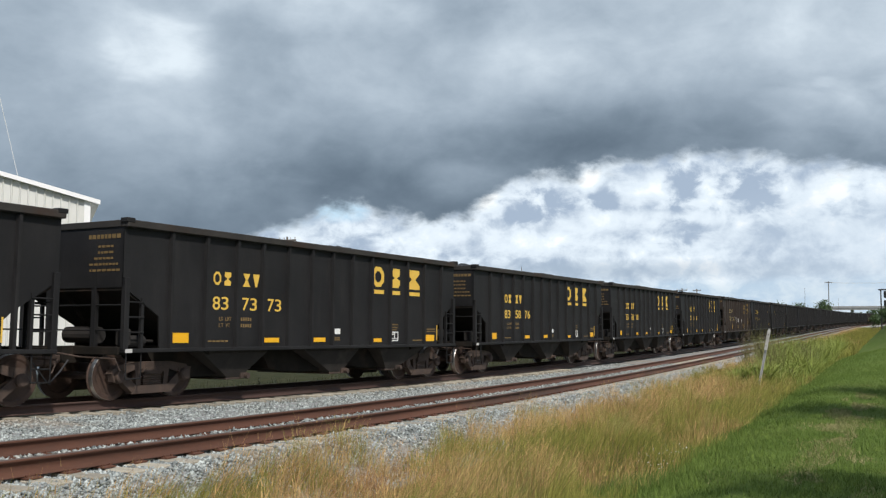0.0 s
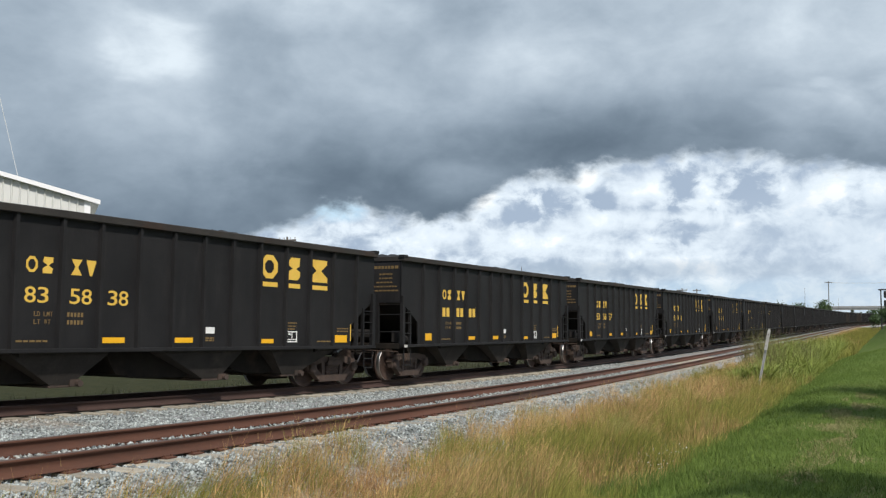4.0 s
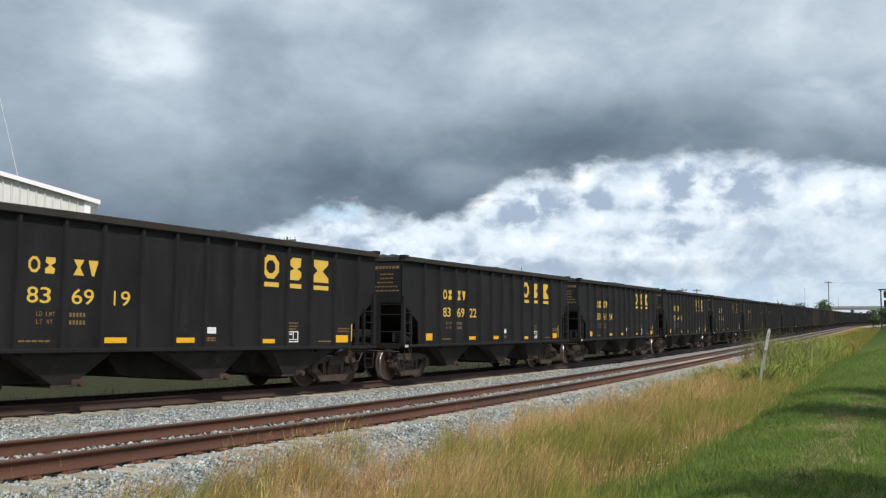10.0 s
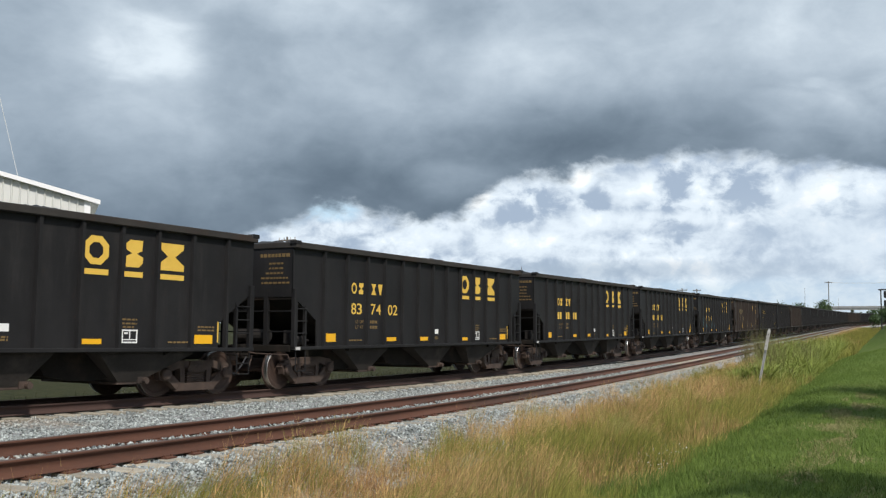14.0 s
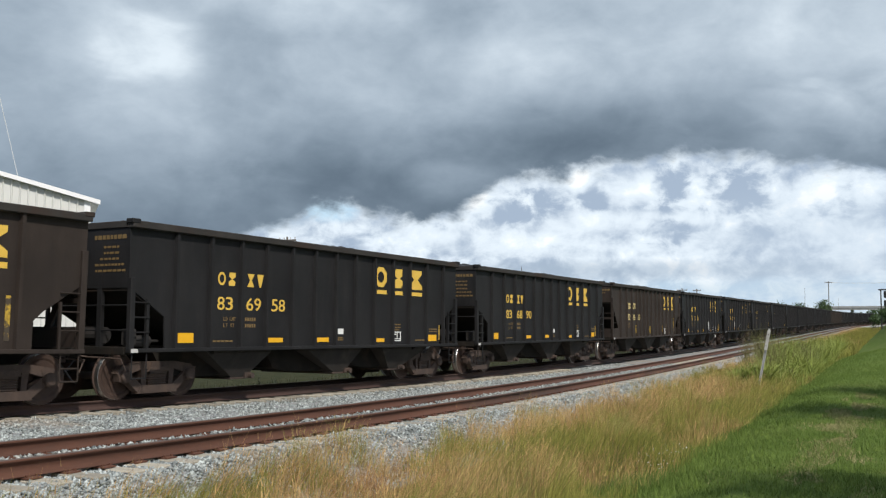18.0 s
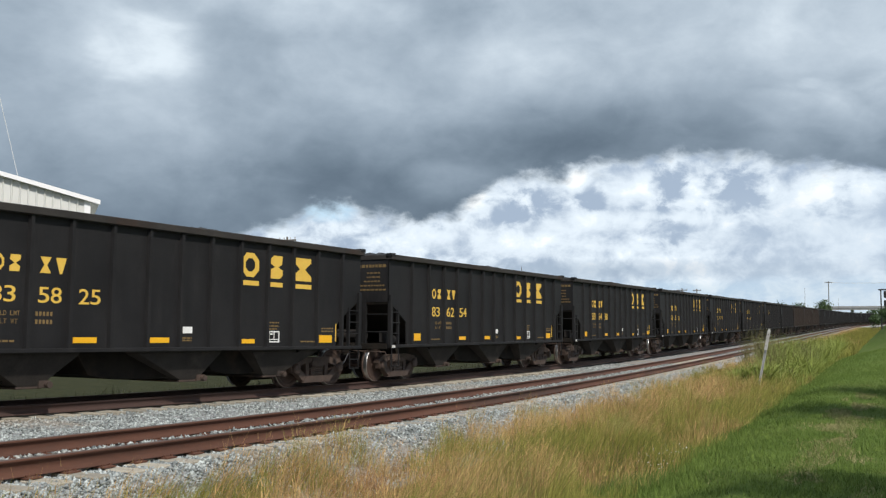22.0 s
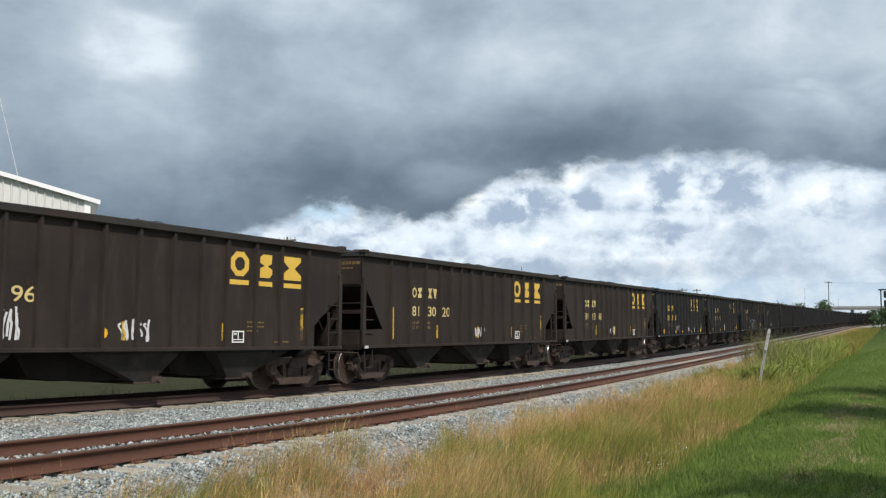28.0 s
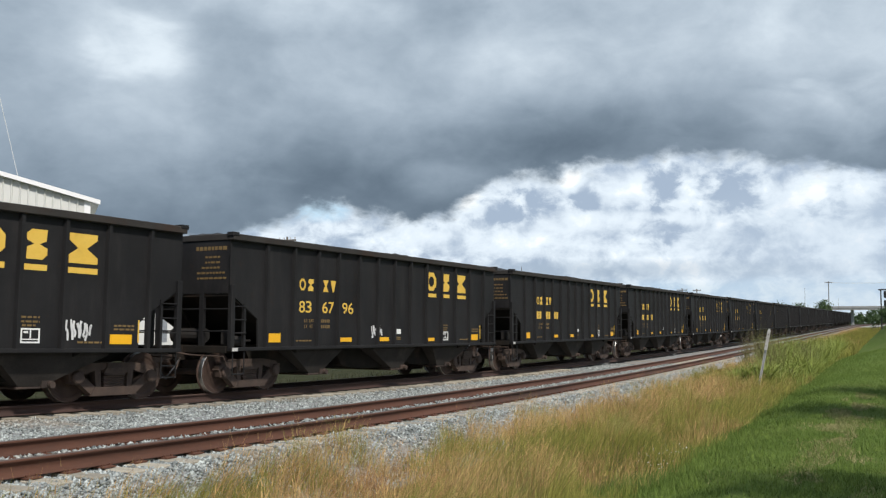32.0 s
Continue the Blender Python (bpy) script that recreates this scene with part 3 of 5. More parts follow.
def build_truck(parent, u):
    bm = bmesh.new()
    prism(bm, [(-0.24, 0.52), (0.24, 0.52), (0.20, 0.76), (-0.20, 0.76)], -1.12, 1.12)
    tube(bm, (0, 0, 0.74), (0, 0, 0.92), 0.2, None, 14)
    t = part("truck", bm, M["truck"], parent, "rusty cast-steel freight truck")
    t.location = (u - HALF, 0, 0)
    for s in (-1, 1):
        f = part("side_frame", MESH["side_frame"], None, t)
        f.location = (0, s * 1.0, 0)
        if s > 0:
            f.rotation_euler = (0, 0, math.pi)
        part("spring_nest", MESH["springs"], None, t).location = (0, s * 1.0, 0)
    wheels = []
    for a in (-0.89, 0.89):
        w = part("wheelset", MESH["wheelset"], None, t)
        w.location = (a, 0, WHEEL_R)
        wheels.append(w)
    return wheels


def hopper_bay(u0, u1, b0, b1, zb):
    """A hopper that narrows from the body floor to its gate."""
    bm = bmesh.new()
    top, low = 1.12, zb
    W = 1.42
    ring = []
    for (a, b, w, z) in ((u0, u1, W, top), (u0 + 0.22, u1 - 0.10, W, top - 0.20), (b0, b1, W * 0.86, low)):
        ring.append([bm.verts.new((x - HALF, y, z)) for x, y in ((a, -w), (b, -w), (b, w), (a, w))])
    for p, q in zip(ring, ring[1:]):
        for k in range(4):
            bm.faces.new((p[k], p[(k + 1) % 4], q[(k + 1) % 4], q[k]))
    bm.faces.new(ring[0])
    bm.faces.new(ring[-1][::-1])
    return bm


MESH = {}


def shape_ring(bm, cx, cz, w, h, y0, y1, t):
    """An eight-sided block ring, one closed piece."""
    rings, n = [], 8
    for y, f in ((y0, 1), (y1, 1), (y1, 1 - t), (y0, 1 - t)):
        ring = []
        for k in range(n):
            a = math.tau * (k + 0.5) / n
            ring.append(bm.verts.new((cx + math.cos(a) * w * 0.54 * f, y, cz + math.sin(a) * h * 0.54 * f)))
        rings.append(ring)
    for p, q in zip(rings, rings[1:] + rings[:1]):
        for k in range(n):
            bm.faces.new((p[k], p[(k + 1) % n], q[(k + 1) % n], q[k]))


def build_car(kind):
    """One hopper car with its parts; kind A: upright end posts and square reflectors, kind B: open ends and tall stripes."""
    A = kind == "A"
    L = LEN if A else LEN + BODY_EXTRA
    paint = M["black"] if A else M["brown"]
    car = tagged(new("coal_hopper_car"), "black steel coal hopper car with yellow markings, loaded" if A else "weathered brownish-black coal hopper car with yellow stripes", "railcar", group="coal train cars")
    cut_f = [(1.04, 1.05), (1.01, 1.70), (0.0, 2.29)] if A else [(0.0, 1.05), (0.0, 1.47), (1.12, 1.50), (0.10, 2.75), (0.0, 2.75)]
    cut_r = [(L, 2.31), (L - 0.9, 1.73), (L - 1.09, 1.56), (L - 1.09, 1.05)]
    for s in (-1, 1):
        # the far side is cut back more over the brake gear
        front = [(1.45, 1.05), (1.42, 1.58), (0.0, 2.29)] if A and s > 0 else cut_f
        outline = [(a - HALF, b) for a, b in front + [(0.0, 3.52), (L, 3.52)] + cut_r]
        bm = bmesh.new()
        prism(bm, outline, *sorted((s * (SIDE - DEEP), s * (SIDE - DEEP - 0.04))))
        part("side_panel", bm, paint, car)
        part("side_sill", slab(0.0, L, *sorted((s * (SIDE - 0.14), s * (SIDE + 0.005))), 0.975, 1.055, 0.01), paint, car)
        part("top_chord", slab(-0.03, L + 0.03, *sorted((s * (SIDE - 0.15), s * (SIDE + 0.035))), 3.47, 3.62, 0.015), M["chord"], car)
    rib = bmesh.new()
    prism(rib, [(-0.055, 0.0), (0.055, 0.0), (0.034, -DEEP), (-0.034, -DEEP)], 1.03, 3.475, "z")
    rib = mesh_of("rib", rib, paint)
    for u in RIBS if A else RIBS_OLD:
        part("side_rib", rib, None, car).location = (u - HALF, -(SIDE - DEEP - 0.002), 0)
    for e, d in ((0.0, 1), (L, -1)):
        u0, u1 = sorted((e, e + d * 0.05))
        zlow = 2.27 if A else 2.72
        part("end_panel", slab(u0, u1, -1.5, 1.5, zlow, 3.5), paint, car)
        u0, u1 = sorted((e - d * 0.03, e + d * 0.12))
        part("end_chord", slab(u0, u1, -SIDE + 0.16, SIDE - 0.16, 3.475, 3.615, 0.012), M["chord"], car)
        for s in (-1, 1):
            u0, u1 = sorted((e - d * 0.06, e + d * 0.16))
            part("corner_cap", slab(u0, u1, *sorted((s * (SIDE - 0.16), s * (SIDE + 0.045))), 3.56, 3.655, 0.012), paint, car)
            u0, u1 = sorted((e, e + d * 0.13))
            part("corner_post", slab(u0, u1, *sorted((s * (SIDE - 0.13), s * (SIDE - 0.02))), 1.0, zlow + 0.2, 0.008), paint, car)
            u0, u1 = sorted((e - d * 0.005, e + d * 0.09))
            if A:
                part("end_post", slab(u0, u1, *sorted((s * 0.62, s * 0.74)), 1.0, 3.47), paint, car)
                u0, u1 = sorted((e + d * 0.49, e + d * 0.56))
                part("inner_post", slab(u0, u1, *sorted((s * (SIDE - 0.13), s * (SIDE - 0.06))), 1.06, 2.06), paint, car)
        # slope sheet
        bm = bmesh.new()
        run = 2.6
        prism(bm, [(e + d * 0.02 - HALF, zlow + 0.04), (e + d * run - HALF, 0.98), (e + d * run - HALF, 0.90), (e + d * 0.02 - HALF, zlow - 0.06)], -1.48, 1.48)
        part("slope_sheet", bm, M["under"], car)
        # end sill, coupler, hose
        u0, u1 = sorted((e - d * 0.02, e + d * 0.18))
        part("end_sill", slab(u0, u1, -SIDE + 0.16, SIDE - 0.16, 0.93, 1.09, 0.01), M["under"], car)
        bm = bmesh.new()
        short = 0.0 if A or d > 0 else 0.40
        a, b = sorted((e - d * (0.46 - short), e + d * 0.1))
        box(bm, a - HALF, b - HALF, -0.10, 0.10, 0.76, 0.92, 0.015)
        a, b = sorted((e - d * (0.735 - short), e - d * (0.44 - short)))
        box(bm, a - HALF, b - HALF, -0.17, 0.15, 0.70, 0.97, 0.03)
        part("coupler", bm, M["truck"], car)
        bm = bmesh.new()
        pts = [(e - d * 0.3, -0.35, 0.82), (e - d * 0.5, -0.36, 0.6), (e - d * 0.68, -0.33, 0.42), (e - d * 0.88, -0.2, 0.36)]
        rope(bm, [(p[0] - HALF, p[1], p[2]) for p in pts], 0.018)
        part("air_hose", bm, M["dark_metal"], car)
        # ladder and step on each corner, rungs in the open bay
        for s in (-1, 1):
            y = s * (SIDE - 0.05)
            bm = bmesh.new()
            lo, hi = sorted((e + d * 0.10, e + d * 0.50))
            for z in (0.46,):
                tube(bm, (lo - HALF, y, z), (hi - HALF, y, z), 0.016, None, 6)
            for x in (lo, hi):
                tube(bm, (x - HALF, y, 0.46), (x - HALF, y, 0.96), 0.016, None, 6)
            if d < 0:
                tube(bm, (lo - HALF, y, 0.70), (hi - HALF, y, 0.70), 0.016, None, 6)
            part("sill_step", bm, paint, car)
            for k, z in enumerate((1.38, 1.68, 1.98) if A else (1.4, 1.75, 2.1)):
                bm = bmesh.new()
                tube(bm, (e - HALF, y, z), (e + d * 0.56 - HALF, y, z), 0.016, None, 6)
                part("grab_iron", bm, paint, car)
        if d < 0:
            for s in (-1, 1):
                bm = bmesh.new()
                for x, top in ((L - 0.55, 1.93), (L - 0.06, 2.42)):
                    box(bm, x - 0.025 - HALF, x + 0.025 - HALF, *sorted((s * (SIDE - 0.08), s * (SIDE - 0.03))), 1.05, top)
                part("ladder", bm, paint, car)
        bm = bmesh.new()
        x = e + d * 0.03 - HALF
        for z in (1.42, 1.92) if A else (1.42, 2.2):
            tube(bm, (x, -SIDE + 0.1, z), (x, SIDE - 0.1, z), 0.017, None, 6)
        part("end_handrail", bm, paint, car)
        bm = bmesh.new()
        x = e - d * 0.10 - HALF
        rope(bm, [(x + d * 0.12, -SIDE + 0.12, 0.62), (x, -SIDE + 0.14, 0.86), (x, -0.5, 0.88), (x - d * 0.45, -0.12, 0.99), (x - d * 0.5, 0.0, 0.99)], 0.016)
        part("uncoupling_lever", bm, M["truck"], car)
    part("corner_tag", slab(0.02, 0.20, -(SIDE + 0.018), -(SIDE + 0.007), 0.975, 1.05), M["post"], car)
    # brake gear on the front end
    bm = bmesh.new()
    tube(bm, (0.35 - HALF, -0.5, 1.32), (0.35 - HALF, 0.45, 1.32), 0.17, None, 14)
    part("brake_reservoir", bm, M["tank"], car)
    bm = bmesh.new()
    tube(bm, (0.5 - HALF, -1.1, 1.2), (0.95 - HALF, -1.1, 1.2), 0.12, None, 12)
    tube(bm, (0.95 - HALF, -1.1, 1.2), (1.25 - HALF, -1.1, 1.2), 0.03, None, 8)
    box(bm, 0.32 - HALF, 0.52 - HALF, -1.25, -0.98, 1.1, 1.45, 0.03)
    part("brake_cylinder", bm, M["tank"], car)
    bm = bmesh.new()
    prism(bm, [(0.05 - HALF, 2.2), (0.12 - HALF, 2.2), (0.95 - HALF, 1.12), (0.86 - HALF, 1.12)], 0.2, 0.28)
    part("end_brace", bm, M["under"], car)
    if not A:
        for e, d in ((0.0, 1), (L, -1)):
            a, b = sorted((e + d * 0.02, e + d * 0.12))
            part("end_sheet", slab(a, b - 0.05, -1.44, 1.44, 1.09, 1.48), M["brown"], car)
            part("end_beam", slab(a, b, -1.46, 1.46, 1.92, 2.02), M["brown"], car)
            for s in (-1, 1):
                bm = bmesh.new()
                prism(bm, [(s * 0.62, 1.94), (s * 0.80, 1.94), (s * 0.20, 1.06), (s * 0.02, 1.06)], *sorted((e - d * 0.03 - HALF, e + d * 0.015 - HALF)), "x")
                part("end_brace", bm, M["brown"], car)
    # centre sill, hoppers and gates
    part("centre_sill", slab(-0.3, L + 0.3, -0.16, 0.16, 0.76, 1.1), M["under"], car)
    for u0, u1, b0, b1, zb in ((2.25, 4.78, 3.50, 3.98, 0.36), (6.0, 8.72, 7.58, 8.10, 0.35), (9.5, 12.3, 10.36, 10.88, 0.36)) if A else ((2.45, 4.98, 3.7, 4.18, 0.36), (6.3, 9.12, 8.0, 8.48, 0.35), (9.95, 12.75, 10.75, 11.27, 0.36)):
        bay = part("hopper_bay", hopper_bay(u0, u1, b0, b1, zb), M["bay"], car)
        bm = bmesh.new()
        box(bm, b0 - 0.03 - HALF, b1 + 0.05 - HALF, -1.22, 1.22, zb - 0.05, zb - 0.002, 0.01)
        for s in (-1, 1):
            tube(bm, (b1 + 0.12 - HALF, s * 1.18, zb + 0.02), (b1 + 0.12 - HALF, s * 1.36, zb + 0.02), 0.065, None, 10)
            box(bm, b1 - 0.05 - HALF, b1 + 0.2 - HALF, *sorted((s * 1.2, s * 1.26)), zb - 0.03, zb + 0.1)
        part("gate", bm, M["truck"], bay)
        bm = bmesh.new()
        prism(bm, [(u0 - 1.15 - HALF, 1.1), (u0 + 0.3 - HALF, 1.1), (b0 + 0.02 - HALF, zb + 0.1), (b0 - 0.5 - HALF, zb + 0.04), (u0 - 0.2 - HALF, 0.42), (u0 - 0.75 - HALF, 0.52)], -1.02, 1.02)
        part("inner_slope", bm, M["under"], bay)
    # coal heap
    rng = np.random.default_rng(11)
    nx, ny = 130, 16
    X, Y = np.meshgrid(np.linspace(0.08, L - 0.08, nx), np.linspace(-1.47, 1.47, ny))
    hump = 0.235 * (1 - (Y / 1.6) ** 2) + 0.07 * np.sin(X * 0.9 + 0.6) + 0.06 * np.sin(X * 2.3)
    Z = 3.44 + np.maximum(hump, 0.0) * sm(X, 0.05, 1.2) * sm(L - X, 0.05, 1.2) + rng.normal(0, 0.03, X.shape)
    idx = np.arange(X.size).reshape(X.shape)
    faces = np.stack([idx[:-1, :-1], idx[:-1, 1:], idx[1:, 1:], idx[1:, :-1]], -1).reshape(-1, 4)
    part("coal_load", raw_mesh("coal_load", np.stack([X - HALF, Y, Z], -1).reshape(-1, 3), faces, M["coal"]), None, car, "rough black coal heap")
    # trucks
    wheels = build_truck(car, 1.30) + build_truck(car, L - 1.30)
    # painted marks on the side: three yellow block shapes over bars
    ys = (-(SIDE - DEEP + 0.008), -(SIDE - DEEP + 0.0005))
    def mark(name, bm, mat):
        ob = part(name, bm, mat, car)
        ob.location.x += 0.0 if name == "end_stencil" else 0.03
        tagged(ob, kind="stuff" if name in ("stencil", "end_stencil") else "")
    lc, ls, lx = (9.38, 10.37, 11.37) if A else (10.69, 11.64, 12.60)
    bm = bmesh.new()
    shape_ring(bm, lc + 0.03, 2.945, 0.61, 0.56, *ys, 0.45)
    bmesh.ops.translate(bm, verts=bm.verts, vec=(-HALF, 0, 0))
    mark("logo_shape", bm, M["yellow"])
    bm = bmesh.new()
    cx = ls
    prism(bm, [(cx - 0.22, 2.67), (cx + 0.12, 2.67), (cx + 0.22, 2.76), (cx + 0.22, 2.88), (cx + 0.05, 2.95), (cx + 0.19, 3.01), (cx + 0.21, 3.22), (cx - 0.12, 3.22), (cx - 0.22, 3.14), (cx - 0.22, 3.02), (cx - 0.06, 2.95), (cx - 0.21, 2.89)], *ys)
    bmesh.ops.translate(bm, verts=bm.verts, vec=(-HALF, 0, 0))
    mark("logo_shape", bm, M["yellow"])
    bm = bmesh.new()
    cx = lx
    prism(bm, [(cx - 0.36, 2.66), (cx + 0.36, 2.66), (cx + 0.36, 2.78), (cx + 0.10, 2.95), (cx + 0.34, 3.12), (cx + 0.34, 3.23), (cx - 0.34, 3.23), (cx - 0.34, 3.12), (cx - 0.10, 2.95), (cx - 0.36, 2.78)], *ys)
    bmesh.ops.translate(bm, verts=bm.verts, vec=(-HALF, 0, 0))
    mark("logo_shape", bm, M["yellow"])
    for a, b in ((lc - 0.32, lc + 0.34), (ls - 0.25, ls + 0.23), (lx - 0.35, lx + 0.37)):
        mark("logo_bar", slab(a, b, *sorted(ys), 2.47, 2.58), M["yellow"])
    # reporting mark: the same plain shapes, small
    for k, (a, w) in enumerate(((2.60, 0.26), (2.96, 0.24), (3.60, 0.27), (3.96, 0.24)) if A else ((2.80, 0.26), (3.14, 0.24), (3.78, 0.27), (4.12, 0.24))):
        bm = bmesh.new()
        c, q = a + w / 2 - HALF, w * 0.46
        if k == 0:
            shape_ring(bm, c, 2.58, w * 0.95, 0.29, *ys, 0.36)
        elif k == 1:
            prism(bm, [(c - q, 2.43), (c + q * 0.8, 2.43), (c + q, 2.52), (c + q * 0.1, 2.58), (c + q, 2.64), (c + q, 2.73), (c - q * 0.8, 2.73), (c - q, 2.64), (c - q * 0.1, 2.58), (c - q, 2.52)], *ys)
        elif k == 2:
            prism(bm, [(c - q, 2.43), (c + q, 2.43), (c + 0.03, 2.58), (c + q, 2.73), (c - q, 2.73), (c - 0.03, 2.58)], *ys)
        else:
            prism(bm, [(c - q, 2.73), (c - q, 2.69), (c - 0.025, 2.43), (c + 0.025, 2.43), (c + q, 2.69), (c + q, 2.73)], *ys)
        mark("reporting_mark", bm, M["yellow"] if A else M["pale_yellow"])
    # small stencil lines
    bm = bmesh.new()
    rows = [(10.12, 10.50, 1.62), (10.12, 10.5, 1.54), (10.14, 10.42, 1.47), (11.35, 11.92, 1.17)] if A else [(11.02, 11.6, 1.62), (11.02, 11.6, 1.52), (11.02, 11.4, 1.42), (12.0, 12.55, 1.17)]
    if A:
        rows += [(2.46, 3.14, 1.19), (7.28, 7.56, 1.25), (7.28, 7.56, 1.20), (12.2, 12.7, 1.43), (12.2, 12.7, 1.50)]
    for a, b, z in rows:
        x = a
        r = random.Random(a * z)
        while x < b:
            w = r.uniform(0.05, 0.13)
            box(bm, x - HALF, min(x + w, b) - HALF, *sorted(ys), z - 0.018, z + 0.018)
            x += w + 0.03
    mark("stencil", bm, M["dull_yellow"])
    for k, (w, z) in enumerate(((0.85, 3.30), (0.45, 3.10), (0.45, 2.98), (0.45, 2.86), (0.75, 2.74), (0.85, 2.62)) if A else ((0.9, 3.30), (0.45, 3.16))):
        r = random.Random(k)
        bm = bmesh.new()
        x = -0.98 - w / 2
        while x < -0.98 + w / 2:
            q = r.uniform(0.05, 0.12)
            box(bm, -0.008 - HALF, -0.002 - HALF, x, x + q, z - (0.042 if k == 0 else 0.022), z + (0.042 if k == 0 else 0.022))
            x += q + 0.03
        mark("end_stencil", bm, M["dull_yellow"])
    if A:
        for a, b, z0, z1 in ((1.36, 1.86, 1.16, 1.37), (4.42, 4.98, 1.15, 1.26), (6.36, 6.90, 1.15, 1.26), (9.16, 9.62, 1.13, 1.23), (12.11, 12.65, 1.14, 1.33)):
            mark("reflector", slab(a, b, *sorted(ys), z0, z1), M["reflector"])
        mark("edge_stripe", slab(12.80, 12.835, *sorted(ys), 1.17, 1.62), M["yellow"])
        mark("white_placard", slab(7.29, 7.57, *sorted(ys), 1.35, 1.49), M["white"])
    else:
        for a, z0, z1 in ((1.60, 1.22, 2.12), (4.34, 1.22, 1.62), (7.30, 1.2, 1.58), (10.18, 1.2, 1.58), (12.98, 1.2, 2.0)):
            mark("reflector", slab(a, a + 0.10, *sorted(ys), z0, z1), M["faded_reflector"])
        bm = bmesh.new()
        lathe(bm, [(0.10, -0.004), (0.10, 0.004)], (6.85 - HALF, -(SIDE - DEEP + 0.004), 1.34), 18)
        mark("inspection_disc", bm, M["reflector"])
    bm = bmesh.new()
    x0 = 10.12 if A else 10.52
    x1, z0, z1 = x0 + 0.4, 1.15, 1.42
    for a, b, c, d in ((x0, x1, z0, z0 + 0.03), (x0, x1, z1 - 0.03, z1), (x0, x0 + 0.03, z0 + 0.03, z1 - 0.03), (x1 - 0.03, x1, z0 + 0.03, z1 - 0.03), (x0 + 0.19, x0 + 0.215, z0 + 0.085, z1 - 0.03), (x0 + 0.03, x1 - 0.03, z0 + 0.06, z0 + 0.08), (x0 + 0.06, x0 + 0.15, z1 - 0.09, z1 - 0.055)):
        box(bm, a - HALF, b - HALF, *sorted(ys), c, d)
    mark("stencil_box", bm, M["white"])
    for ob in car.children_recursive:
        if ob.name.startswith("truck"):
            ob.location.x *= ALONG
        elif not ob.parent.name.startswith("truck"):
            draw_in(ob)
    return car, wheels


def draw_in(ob):
    """Bring a part of a car in to the car's true length."""
    ob.location.x *= ALONG
    if ob.data.users == 1:
        ob.data.transform(Matrix.Scale(ALONG, 4, (1, 0, 0)))


def build_far_car():
    """A car of the train's tail, which stays far down the line: fewer parts."""
    car = tagged(new("coal_hopper_car"), "black steel coal hopper car in the tail of the train", "railcar", group="coal train cars")
    L = LEN
    outline = [(1.04, 1.0), (1.01, 1.70), (0.0, 2.29), (0.0, 3.52), (L, 3.52), (L, 2.31), (L - 0.9, 1.73), (L - 1.09, 1.56), (L - 1.09, 1.0)]
    bm = bmesh.new()
    for s in (-1, 1):
        prism(bm, [(a - HALF, b) for a, b in outline], *sorted((s * (SIDE - DEEP), s * (SIDE - DEEP - 0.04))))
        for u in RIBS:
            box(bm, u - 0.05 - HALF, u + 0.05 - HALF, *sorted((s * SIDE, s * (SIDE - DEEP + 0.002))), 1.03, 3.475)
    part("side_panel", bm, M["black"], car)
    bm = bmesh.new()
    for s in (-1, 1):
        box(bm, -HALF - 0.03, L - HALF + 0.03, *sorted((s * (SIDE - 0.15), s * (SIDE + 0.035))), 3.525, 3.62)
    part("top_chord", bm, M["chord"], car)
    bm = bmesh.new()
    for u in (0.02, L - 0.07):
        box(bm, u - HALF, u + 0.05 - HALF, -1.46, 1.46, 2.3, 3.5)
    part("end_panel", bm, M["black"], car)
    bm = bmesh.new()
    prism(bm, [(0.1 - HALF, 2.3), (L - 0.1 - HALF, 2.3), (L - 2.6 - HALF, 0.95), (10.9 - HALF, 0.4), (9.6 - HALF, 0.95), (8.1 - HALF, 0.4), (6.1 - HALF, 0.95), (4.0 - HALF, 0.4), (2.6 - HALF, 0.95)], -1.4, 1.4)
    box(bm, -0.9 - HALF, L + 0.9 - HALF, -0.15, 0.15, 0.75, 1.05)
    part("hopper_bay", bm, M["under"], car)
    rng = np.random.default_rng(12)
    X, Y = np.meshgrid(np.linspace(0.08, L - 0.08, 40), np.linspace(-1.45, 1.45, 7))
    Z = 3.44 + 0.24 * (1 - (Y / 1.6) ** 2) * sm(X, 0.05, 1.2) * sm(L - X, 0.05, 1.2) + rng.normal(0, 0.03, X.shape)
    idx = np.arange(X.size).reshape(X.shape)
    faces = np.stack([idx[:-1, :-1], idx[:-1, 1:], idx[1:, 1:], idx[1:, :-1]], -1).reshape(-1, 4)
    part("coal_load", raw_mesh("coal_load", np.stack([X - HALF, Y, Z], -1).reshape(-1, 3), faces, M["coal"]), None, car)
    for u in (1.30, L - 1.30):
        bm = bmesh.new()
        for s in (-1, 1):
            prism(bm, [(u - 1.0 - HALF, 0.62), (u + 1.0 - HALF, 0.62), (u + 0.5 - HALF, 0.16), (u - 0.5 - HALF, 0.16)], s * 1.0 - 0.08, s * 1.0 + 0.08)
            for a in (-0.89, 0.89):
                lathe(bm, [(WHEEL_R, -0.06), (WHEEL_R, 0.06)], (u + a - HALF, s * 0.76, WHEEL_R), 16)
        part("truck", bm, M["truck"], car)
    for ob in car.children:
        draw_in(ob)
    return car


